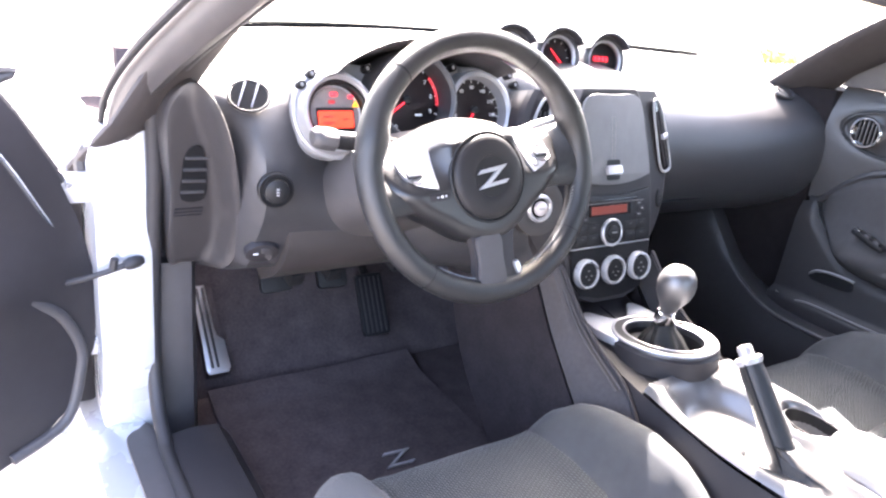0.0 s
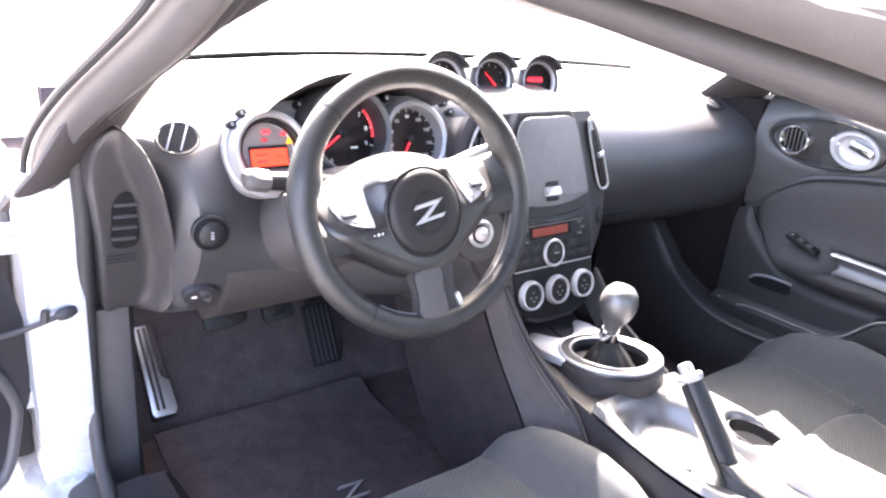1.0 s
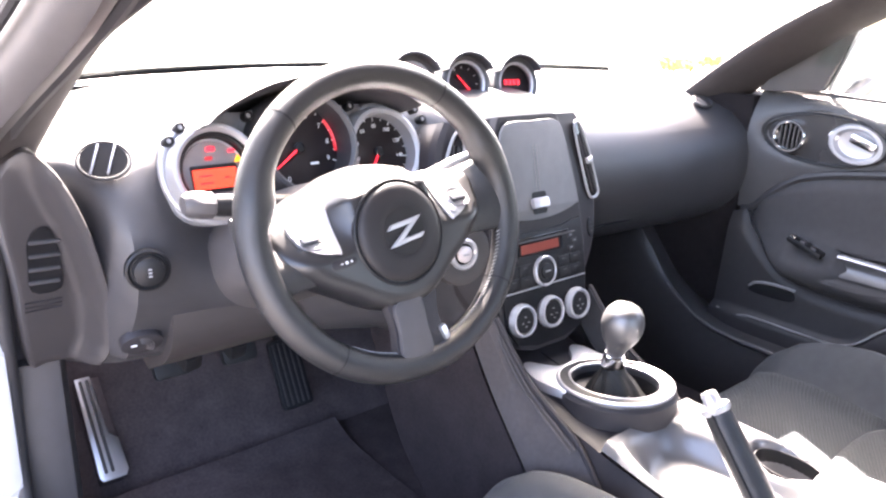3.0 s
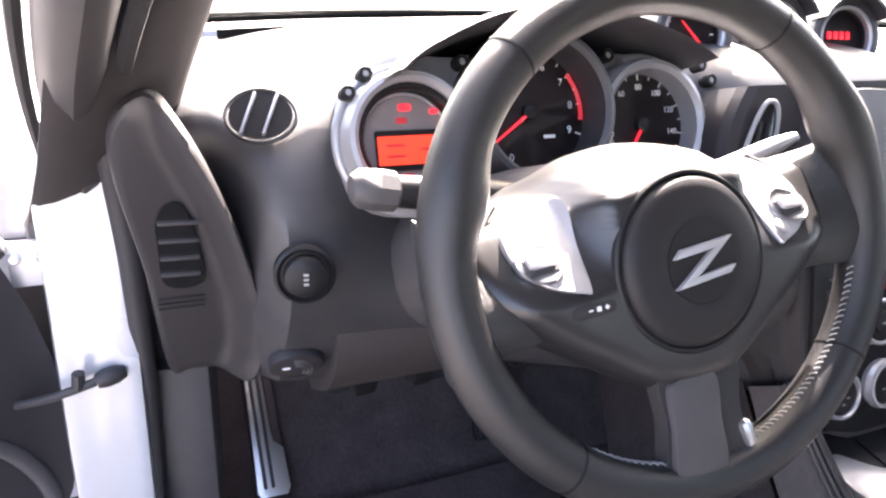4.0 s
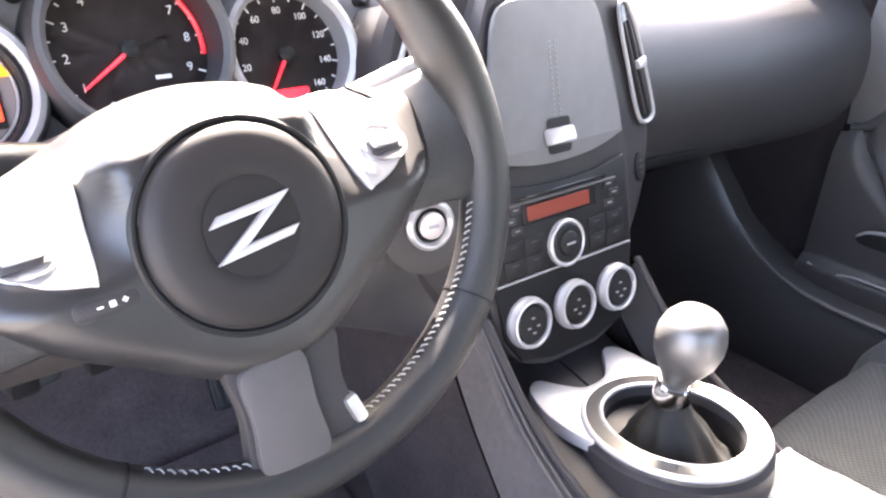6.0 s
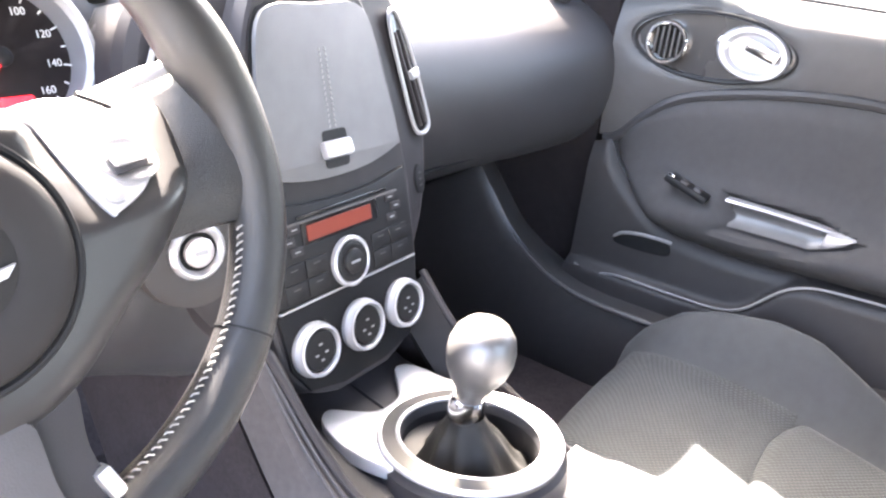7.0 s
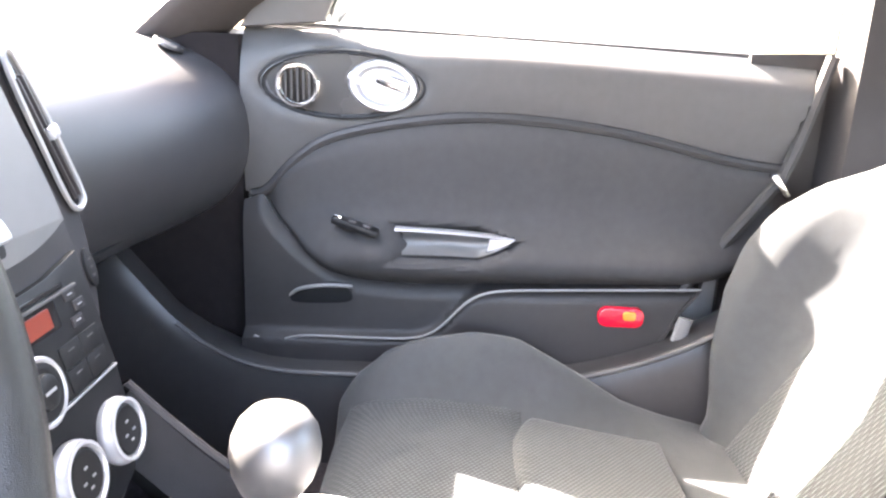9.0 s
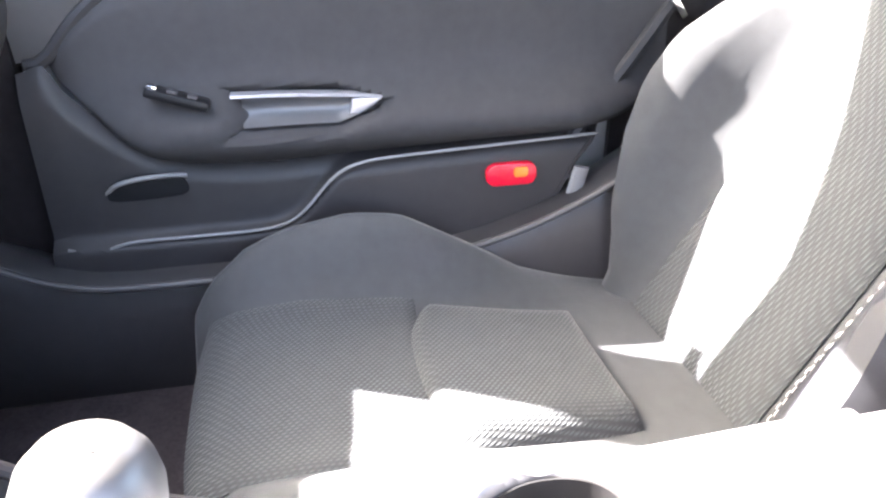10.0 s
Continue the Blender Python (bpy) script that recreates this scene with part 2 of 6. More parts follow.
def tube(pts, r, seg=12, closed=False, squash=1.0, up=None):
    p = [Vector(q) for q in pts]
    k = len(p)
    rad = r if isinstance(r, (list, tuple)) else [r] * k
    rings, n0 = [], None
    for i in range(k):
        t = (p[(i + 1) % k] - p[i - 1]) if closed else (p[min(i + 1, k - 1)] - p[max(i - 1, 0)])
        t.normalize()
        if n0 is None:
            n0 = Vector(up) if up else (Vector((0, 0, 1)) if abs(t.z) < 0.9 else Vector((1, 0, 0)))
        n0 = (n0 - t * n0.dot(t)).normalized()
        b = t.cross(n0)
        rings.append([p[i] + (n0 * math.cos(a) + b * math.sin(a) * squash) * rad[i] for a in np.linspace(0, 2 * math.pi, seg, endpoint=False)])
    return loft(rings, loop=closed)


def lathe(profile, seg=32, m=None):
    """Turns (radius, height) pairs round z."""
    rings = [[(max(r, 1e-4) * math.cos(a), max(r, 1e-4) * math.sin(a), z) for a in np.linspace(0, 2 * math.pi, seg, endpoint=False)] for r, z in profile]
    bm = loft(rings)
    if m is not None:
        bm.transform(m)
    return bm


def plate(outline, depth, bevel=0.0, m=None, segs=2):
    """A flat piece with the outline (x, y), its back at z = 0 and its front at z = depth, the edges rounded."""
    bm = bmesh.new()
    f = bm.faces.new([bm.verts.new((x, y, 0)) for x, y in outline])
    up = bmesh.ops.extrude_face_region(bm, geom=[f])["geom"]
    bmesh.ops.translate(bm, verts=[v for v in up if isinstance(v, bmesh.types.BMVert)], vec=(0, 0, depth))
    if bevel:
        top = [e for e in bm.edges if all(v.co.z > depth - 1e-6 for v in e.verts)]
        bmesh.ops.bevel(bm, geom=top, offset=bevel, segments=segs, profile=0.6, affect="EDGES", clamp_overlap=True)
    if m is not None:
        bm.transform(m)
    return bm


def rounded(w, h, r, n=5):
    out = []
    for cx, cy, a0 in ((w / 2 - r, h / 2 - r, 0), (-w / 2 + r, h / 2 - r, 90), (-w / 2 + r, -h / 2 + r, 180), (w / 2 - r, -h / 2 + r, 270)):
        for a in np.linspace(a0, a0 + 90, n):
            out.append((cx + r * math.cos(radians(a)), cy + r * math.sin(radians(a))))
    return out


def ellipse(rx, ry, n=36, cx=0.0, cy=0.0):
    return [(cx + rx * math.cos(a), cy + ry * math.sin(a)) for a in np.linspace(0, 2 * math.pi, n, endpoint=False)]


def block(sx, sy, sz, bevel=0.003, m=None, segs=2):
    bm = bmesh.new()
    bmesh.ops.create_cube(bm, size=1.0)
    bmesh.ops.scale(bm, vec=(sx, sy, sz), verts=bm.verts)
    if bevel:
        bmesh.ops.bevel(bm, geom=bm.edges[:], offset=min(bevel, 0.45 * min(sx, sy, sz)), segments=segs, profile=0.6, affect="EDGES")
    if m is not None:
        bm.transform(m)
    return bm


def ring(r_out, r_in, depth, m=None, seg=40, round_=0.3):
    """A ring round z with softly rounded edges."""
    w = r_out - r_in
    e = w * round_
    rings = []
    for r, z in ((r_in, 0), (r_out, 0), (r_out, depth - e), (r_out - e, depth), (r_in + e, depth), (r_in, depth - e)):
        rings.append([(r * math.cos(a), r * math.sin(a), z) for a in np.linspace(0, 2 * math.pi, seg, endpoint=False)])
    bm = loft(rings, loop=True)
    if m is not None:
        bm.transform(m)
    return bm


def sheet(fn, nu, nv):
    """An open surface fn(u, v) over the unit square."""
    return loft([[fn(u, v) for v in np.linspace(0, 1, nv)] for u in np.linspace(0, 1, nu)], closed=False, caps=False)


def text_mesh(name, body, size, m, mat, parent):
    cu = bpy.data.curves.new(name, "FONT")
    cu.body, cu.size, cu.align_x, cu.align_y, cu.extrude = body, size, "CENTER", "CENTER", 0.0002
    ob = bpy.data.objects.new(name, cu)
    me = bpy.data.meshes.new_from_object(ob)
    bpy.data.objects.remove(ob)
    me.transform(m)
    me.materials.clear()
    me.materials.append(mat)
    t = new(name, me)
    t.parent = parent
    return t


def facing(x, y, z, tilt, turn=0.0):
    """A frame at a place: x right, y up along a face, z out of it to the rear, the face leaning back by tilt degrees."""
    return Matrix.Translation((x, y, z)) @ Matrix.Rotation(radians(turn), 4, "Z") @ Matrix.Rotation(radians(90 - tilt), 4, "X")


# ---------------------------------------------------------------- outside
GROUND_Z = -0.20
bm = sheet(lambda u, v: ((u - 0.5) * 4000, (v - 0.5) * 4000, GROUND_Z), 2, 2)
tagged(part("ground", bm, GROUND, None), "pale sunlit concrete yard around the parked car", "ground", kind="structure")


def shrub(x, y, size, seed):
    rnd = random.Random(seed)
    root = thing("shrub", pose(x, y, GROUND_Z), "low yellow flowering shrub on the bright yard", "shrub", "shrubs beyond the windscreen")
    part("stem", tube([(0, 0, 0), (0.03, 0.02, 0.25 * size), (0, 0.05, 0.6 * size)], [0.03, 0.02, 0.008], 8), TRIM, root)
    bm = bmesh.new()
    for _ in range(420):
        a, b, r = rnd.uniform(0, 6.28), rnd.uniform(0.05, 1.0), rnd.uniform(0.25, 1.0) ** 0.5
        c = Vector((math.cos(a) * r * size, math.sin(a) * r * size, size * (0.15 + 0.85 * b * (1.15 - r * 0.6))))
        s = rnd.uniform(0.05, 0.11)
        t = Euler((rnd.uniform(-1.2, 1.2), rnd.uniform(-1.2, 1.2), rnd.uniform(0, 6.28))).to_matrix()
        bm.faces.new([bm.verts.new(c + t @ Vector(q) * s) for q in ((-1, 0, 0), (0, -0.5, 0.15), (1, 0, 0), (0, 0.5, 0.15))])
    part("crown", bm, LEAF, root)


for k, (x, y, s) in enumerate(((14.5, 9.2, 0.42), (17.5, 10.0, 0.36), (-3.4, 24.0, 0.45))):
    shrub(x, y, s, 10 + k)

# ---------------------------------------------------------------- car shell
FLOOR_Z = 0.17
bm = block(1.36, 1.75, 0.03, 0.004, Matrix.Translation((0, -0.13, FLOOR_Z - 0.015)))
tagged(part("floor", bm, CARPET, None), "black carpeted car floor", "floor", kind="structure")
# toe board, sloping up to the bulkhead
bm = loft([[(x, 0.52, FLOOR_Z), (x, 0.74, 0.42), (x, 0.80, 0.79), (x, 0.84, 0.79), (x, 0.80, 0.42), (x, 0.56, 0.13)] for x in (-0.66, 0.66)])
tagged(part("wall_front", bm, CARPET, None), "black carpeted toe board and bulkhead under the dashboard", "wall", kind="structure")
for s, top, nm in ((-1, 0.69, "bulkhead_side_left"), (1, 0.83, "bulkhead_side_right")):
    bm = block(0.05, 0.36, top - 0.15, 0.004, Matrix.Translation((s * 0.705, 0.68, 0.075 + top / 2)))
    tagged(part(nm, bm, CARPET, None), "black lined side wall of the footwell", "wall", kind="structure")
bm = block(1.40, 0.04, 0.50, 0.006, Matrix.Translation((0, -1.02, 0.395)))
tagged(part("wall_rear", bm, TRIM2, None), "dark grey trim wall behind the seats", "wall", kind="structure")
bm = block(1.30, 0.92, 0.03, 0.006, Matrix.Translation((0, -1.505, 0.630)))
tagged(part("load_floor", bm, CARPET, None), "black carpeted load floor under the hatch", "floor", kind="structure")
for k, nm in ((-1, "wall_rear_left"), (1, "wall_rear_right")):
    bm = loft([[(k * 0.66, y, 0.60), (k * 0.70, y, 0.60), (k * 0.66, y, top), (k * 0.62, y, top)] for y, top in ((-1.04, 0.99), (-1.5, 0.88), (-1.96, 0.74))])
    tagged(part(nm, bm, TRIM2, None), "dark grey trim wall beside the load floor", "wall", kind="structure")


def sill_rise(y):
    """The trim sweeps up in front, into the side of the footwell, and a little at the rear."""
    return float(np.interp(y, [0.08, 0.13, 0.18, 0.23, 0.27, 0.30, 0.36], [0, 0.005, 0.020, 0.048, 0.082, 0.118, 0.19])) + max(0.0, -0.25 - y) ** 2 * 0.9


def sill(side):
    s = side
    prof = [(0.60, 0.30), (0.615, 0.335), (0.645, 0.345), (0.68, 0.335), (0.70, 0.30), (0.70, 0.15), (0.60, 0.15)]
    rings = [[(s * x, y, z + sill_rise(y) if z > 0.2 else z) for x, z in prof] for y in np.linspace(0.50, -0.98, 60)]
    return loft(rings if s > 0 else [r[::-1] for r in rings])


tagged(part("sill_trim", sill(1), SILL, None), "dark grey plastic sill trim along the passenger door", "sill", kind="structure")
# soft highlight on the sill's edge, put in as a paler tapered tube
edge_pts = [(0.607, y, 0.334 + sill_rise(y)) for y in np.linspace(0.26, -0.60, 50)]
tagged(part("sill_edge", tube(edge_pts, [0.002 + 0.003 * min(1.0, k / 12) for k in range(50)], 10), SILLEDGE, None), "pale painted highlight on the rounded edge of the passenger sill trim", "trim", kind="structure")
# driver's sill: dark scuff plate inside, painted ledge outside
prof = [(-0.60, 0.24), (-0.62, 0.265), (-0.66, 0.27), (-0.70, 0.265), (-0.705, 0.15), (-0.60, 0.15)]
tagged(part("sill_scuff", loft([[(x, y, z) for x, z in prof] for y in np.linspace(0.30, -0.98, 14)]), TRIM, None), "dark plastic scuff plate on the driver's sill", "sill", kind="structure")
prof = [(-0.708, 0.24), (-0.72, 0.258), (-0.76, 0.258), (-0.80, 0.235), (-0.83, 0.15), (-0.84, -0.02), (-0.708, -0.02)]
tagged(part("sill_paint", loft([[(x, y, z) for x, z in prof] for y in np.linspace(0.50, -1.2, 16)]), PAINT, None), "white painted outer sill below the open door", "sill", kind="structure")
# dark step plate lying on the painted ledge
outline = spline([(-0.752, 0.325), (-0.735, 0.338), (-0.714, 0.340), (-0.712, 0.20), (-0.712, -0.40), (-0.712, -0.95), (-0.75, -0.97), (-0.757, -0.40), (-0.757, 0.20), (-0.757, 0.30)], 60, True)
tagged(part("step_plate", plate(outline, 0.005, 0.002, Matrix.Translation((0, 0, 0.2585))), TRIM2, None), "dark plastic step plate on the driver's sill", "sill", kind="structure")
prof = [(0.705, 0.34), (0.80, 0.30), (0.88, 0.10), (0.87, -0.02), (0.705, -0.02)]
tagged(part("sill_outer", loft([[(x, y, z) for x, z in prof] for y in np.linspace(0.50, -1.2, 8)]), PAINT, None), "white painted outer sill under the passenger door", "sill", kind="structure")

# door jamb of the hinge side, painted
outline = [(-0.772, 0.72), (-0.758, 0.745), (-0.70, 0.742), (-0.695, 0.62), (-0.697, 0.45), (-0.70, 0.22), (-0.775, 0.22), (-0.775, 0.45), (-0.773, 0.60)]
bm = plate(outline, 0.10, 0.012, Matrix.Translation((0, 0.47, 0)) @ Matrix.Rotation(radians(90), 4, "X"))
for v in bm.verts:
    v.co.y += (-0.75 - v.co.x) * 0.25
tagged(part("door_jamb", bm, PAINT, None), "white painted hinge-side door jamb of the car body", "door jamb", kind="structure")
# fender block behind it
bm = block(0.09, 0.9, 0.75, 0.02, Matrix.Translation((-0.79, 0.95, 0.36)))
tagged(part("fender", bm, PAINT, None), "white painted front fender", "fender", kind="structure")
bm = block(0.075, 0.02, 0.40, 0.006, Matrix.Translation((-0.812, 0.484, 0.445)))
tagged(part("fender_liner", bm, TRIM, None), "dark liner between the door hinges", "trim", kind="structure")
bm = block(0.16, 0.9, 0.75, 0.02, Matrix.Translation((0.80, 0.95, 0.40)))
tagged(part("fender", bm, PAINT, None), "white painted front fender", "fender", kind="structure")
bm = sheet(lambda u, v: ((u - 0.5) * 1.5, 0.86 + v * 1.0, 0.80 + 0.03 * math.sin(math.pi * u) - v * v * 0.22), 24, 12)
tagged(part("bonnet", thicken(bm, 0.01), PAINT, None), "white painted bonnet beyond the windscreen", "bonnet", kind="structure")

# rubber seal round the driver's door opening
seal = [(-0.62, -0.98, 0.90), (-0.605, -0.80, 0.96), (-0.60, -0.55, 1.005), (-0.60, -0.25, 1.045), (-0.615, -0.08, 1.01), (-0.685, 0.20, 0.875), (-0.70, 0.295, 0.80), (-0.695, 0.345, 0.66), (-0.695, 0.375, 0.52), (-0.70, 0.37, 0.36), (-0.705, 0.30, 0.275), (-0.71, 0.10, 0.262), (-0.71, -0.98, 0.262)]
tagged(part("door_seal", tube(spline(seal, 84), 0.011, 10), RUBBER, None), "black rubber seal around the driver's door opening", "seal", kind="structure")


trim = [(x + 0.017, y, z + 0.002) for x, y, z in seal[:4]] + [(-0.612, -0.12, 1.020)]
tagged(part("headliner_piping", tube(spline(trim, 40), 0.011, 10), RAIL, None), "pale piping between the headliner and the door seal", "trim", kind="structure")

# pillars and roof
def pillar(s):
    low, high = Vector((s * 0.70, 0.33, 0.775)), Vector((s * 0.60, -0.14, 1.07))
    rings = []
    for u in np.linspace(-0.35, 1.0, 16):
        c = low.lerp(high, u) + Vector((0, 0, 0.03 * math.sin(math.pi * max(u, 0))))
        w = 0.055 + 0.012 * (1 - u) + (0.006 if s > 0 else 0.0)
        across, outw = Vector((-s * 0.80, 0.35, 0.25)), Vector((-s * 0.45, -0.75, -0.3))
        rings.append([c + across * (w * math.cos(a)) + outw * (0.022 * math.sin(a)) for a in np.linspace(0, 2 * math.pi, 18, endpoint=False)])
    return loft(rings)


tagged(part("pillar_left", pillar(-1), PILLAR, None), "grey trimmed windscreen pillar beside the driver", "pillar", kind="structure")
tagged(part("pillar_right", pillar(1), PILLAR, None), "grey trimmed windscreen pillar beside the passenger", "pillar", kind="structure")
# outer frame of the driver's pillar
bm = tube(spline([(-0.656, -0.33, 1.074), (-0.655, -0.5, 1.063), (-0.675, -0.9, 0.983)], 24), 0.032, 12, squash=0.75)
tagged(part("roof_rail_rear", bm, RAIL, None), "pale trim of the frame above the driver's door opening", "roof rail", kind="structure")
bm = tube(spline([(-0.722, 0.43, 0.70), (-0.724, 0.34, 0.785), (-0.710, 0.20, 0.868), (-0.678, -0.02, 0.975), (-0.658, -0.20, 1.066), (-0.655, -0.5, 1.06), (-0.68, -0.9, 0.98)], 40), 0.032, 12, squash=0.7)
tagged(part("roof_rail_left", bm, FRAME, None), "dark outer frame over the driver's door opening", "roof rail", kind="structure")
for off, r_, nm in (((-0.030, -0.004, 0.004), 0.005, "frame_edge"), ((0.030, -0.010, -0.004), 0.008, "frame_seal")):
    pts = [(x + off[0], y + off[1], z + off[2]) for x, y, z in ((-0.722, 0.43, 0.70), (-0.724, 0.34, 0.785), (-0.710, 0.20, 0.868), (-0.678, -0.02, 0.975), (-0.658, -0.20, 1.066), (-0.655, -0.5, 1.06), (-0.68, -0.9, 0.98))]
    tagged(part(nm, tube(spline(pts, 40), r_, 8), RUBBER, None), "black rubber strip along the driver's door frame", "seal", kind="structure")
bm = tube(spline([(-0.585, -0.10, 1.075), (-0.57, -0.30, 1.055), (-0.565, -0.55, 1.03), (-0.58, -0.8, 0.98), (-0.62, -1.0, 0.85)], 30), 0.034, 14)
tagged(part("headliner_rail", bm, RAIL, None), "pale grey headliner rail above the driver's door", "roof rail", kind="structure")
bm = tube(spline([(0.690, 0.20, 0.885), (0.655, 0.03, 1.0), (0.635, -0.12, 1.065), (0.635, -0.45, 1.07), (0.66, -0.8, 0.99), (0.69, -1.0, 0.85)], 40), [0.006 + 0.026 * min(1.0, k / 14) for k in range(40)], 12)
tagged(part("roof_rail_right", bm, HEADLINER, None), "grey headliner rail above the passenger door", "roof rail", kind="structure")


def roof_at(u, v):
    x = (u - 0.5) * 1.28
    y = 0.06 - 1.12 * v - 0.14 * (abs(u - 0.5) * 2) ** 2 * (1 - v)
    return x, y, 1.115 - 0.055 * (abs(u - 0.5) * 2) ** 2.5 - 0.10 * v**3


tagged(part("ceiling", thicken(sheet(roof_at, 24, 16), 0.03), HEADLINER, None), "pale grey fabric headliner of the car roof", "ceiling", kind="structure")

hatch = part("hatch_glass", thicken(sheet(lambda u, v: Vector(((u - 0.5) * 1.26, -1.06 - 0.90 * v, 1.015 - 0.28 * v - 0.05 * (abs(u - 0.5) * 2) ** 2.5)), 12, 8), 0.004), CLEAR, None)
hatch.visible_shadow = False
tagged(hatch, "clear raked hatch glass behind the seats", "window", kind="structure")

def screen_at(u, v):
    s = u * 2 - 1
    base = Vector((s * 0.70, 0.80 - 0.30 * abs(s) ** 2.2, 0.852))
    top = Vector((s * 0.60, 0.06 - 0.14 * s * s, 1.115 - 0.045 * s * s))
    return base.lerp(top, v) + Vector((0, 0, 0.03 * math.sin(math.pi * v)))


w = part("windscreen", thicken(sheet(screen_at, 24, 10), 0.004), CLEAR, None)
w.visible_shadow = False
tagged(w, "clear raked windscreen above the dashboard", "windscreen", kind="structure")
# cowl panel that drops from the foot of the glass to the bulkhead
def cowl_at(u, v):
    p = screen_at(0.09 + 0.86 * u, 0.0)
    return p + Vector((0, -0.016 + 0.03 * v, -0.008 - 0.27 * v))


tagged(part("cowl", thicken(sheet(cowl_at, 30, 4), 0.008), MATT, None), "black cowl panel below the windscreen", "trim", kind="structure")
# black ceramic edge and cowl along the foot of the glass
edge = [screen_at(u, 0.0) + Vector((0, -0.006, 0.006 + 0.012 * max(0.0, u - 0.5))) for u in np.linspace(0.07, 0.97, 40)]
tagged(part("windscreen_edge", tube(edge, 0.006, 8), MATT, None), "black edge strip along the foot of the windscreen", "trim", kind="structure")

# ---------------------------------------------------------------- dashboard
DASH_PROFILES = {
    -0.70: [(.50, .810), (.42, .815), (.36, .805), (.32, .785), (.325, .74), (.335, .69), (.355, .64), (.385, .58), (.41, .53), (.43, .50)],
    -0.65: [(.56, .822), (.42, .825), (.345, .815), (.30, .79), (.305, .74), (.325, .69), (.35, .64), (.38, .58), (.40, .53), (.43, .50)],
    -0.62: [(.59, .831), (.45, .833), (.352, .824), (.290, .799), (.288, .750), (.300, .69), (.325, .64), (.365, .59), (.39, .54), (.42, .50)],
    -0.60: [(.61, .832), (.46, .833), (.357, .824), (.288, .801), (.252, .755), (.258, .69), (.285, .64), (.32, .59), (.36, .54), (.40, .50)],
    -0.584: [(.62, .832), (.46, .833), (.36, .824), (.290, .802), (.240, .757), (.217, .69), (.228, .64), (.265, .59), (.30, .54), (.38, .50)],
    -0.535: [(.66, .838), (.48, .842), (.36, .836), (.288, .815), (.248, .765), (.222, .69), (.229, .64), (.262, .585), (.30, .535), (.38, .50)],
    -0.48: [(.70, .842), (.50, .848), (.38, .845), (.31, .825), (.285, .76), (.25, .69), (.235, .64), (.26, .58), (.30, .53), (.38, .50)],
    -0.358: [(.77, .850), (.55, .858), (.42, .855), (.36, .83), (.33, .76), (.29, .69), (.24, .62), (.26, .57), (.31, .52), (.38, .49)],
    -0.20: [(.79, .853), (.55, .858), (.40, .855), (.31, .825), (.28, .76), (.205, .70), (.152, .65), (.158, .58), (.22, .52), (.34, .48)],
    -0.12: [(.795, .854), (.55, .858), (.36, .857), (.26, .845), (.215, .80), (.185, .74), (.155, .67), (.145, .59), (.15, .52), (.24, .47)],
    0.12: [(.795, .854), (.55, .858), (.35, .857), (.26, .847), (.215, .81), (.19, .74), (.18, .67), (.18, .59), (.22, .53), (.30, .48)],
    0.18: [(.79, .854), (.55, .855), (.40, .849), (.31, .833), (.25, .802), (.21, .752), (.20, .695), (.22, .64), (.265, .585), (.35, .525)],
    0.40: [(.74, .852), (.52, .853), (.39, .846), (.30, .829), (.235, .797), (.192, .750), (.180, .695), (.198, .64), (.245, .585), (.34, .525)],
    0.60: [(.62, .850), (.48, .850), (.37, .844), (.28, .828), (.218, .797), (.178, .752), (.168, .70), (.178, .64), (.218, .585), (.32, .53)],
    0.69: [(.52, .848), (.44, .848), (.35, .843), (.265, .828), (.205, .798), (.170, .755), (.158, .70), (.168, .64), (.205, .585), (.30, .53)],
}


def dash_rings(x0, x1, n):
    xs = sorted(DASH_PROFILES)
    curves = [spline(DASH_PROFILES[x], 44) for x in xs]
    rings = []
    for x in np.linspace(x0, x1, n):
        prof = [np.array([np.interp(x, xs, [c[i][k] for c in curves]) for k in (0, 1)]) for i in range(44)]
        back = [(0.46, 0.50), (0.50, 0.60), (0.50, 0.78)]
        rings.append([(x, p[0], p[1]) for p in prof] + [(x, min(b[0], prof[0][0] - 0.02 + 0.0), b[1]) for b in back])
    return rings


dashboard = thing("dashboard", pose(0, 0, 0), "charcoal grained soft-plastic car dashboard, sunlit on top", "dashboard")
part("body", loft(dash_rings(-0.70, 0.69, 90)), DASH, dashboard)
# round air vent near the driver's pillar
M = facing(-0.584, 0.272, 0.803, 38, -14)
M = M @ Matrix.Diagonal((1.0, 0.84, 1, 1))
vent = part("round_vent", ring(0.0295, 0.0265, 0.004, M), DASH, dashboard, "oval air vent with two upright blades")
part("well", lathe([(0.0255, 0.003), (0.024, 0.0025), (0.001, 0.002)], 28, M), WELL, vent)
for dx in (-0.010, 0.008):
    part("blade", block(0.0022, 0.046, 0.006, 0.001, M @ Matrix.Translation((dx, 0, 0.005)) @ Matrix.Rotation(radians(-14), 4, "Z")), SILVER, vent)
# demister slot at the passenger's end
M = facing(0.620, 0.250, 0.8195, 62, 8)
v2 = part("side_vent", ring(0.033, 0.026, 0.005, M @ Matrix.Diagonal((1.15, 0.62, 1, 1))), DASH, dashboard, "small oval demister vent")
part("well", lathe([(0.026, 0.002), (0.001, 0.001)], 28, M @ Matrix.Diagonal((1.15, 0.62, 1, 1))), TRIM, v2)
for dx in (-0.014, -0.004):
    part("blade", block(0.003, 0.026, 0.005, 0.001, M @ Matrix.Translation((dx, 0, 0.003))), TRIM2, v2)
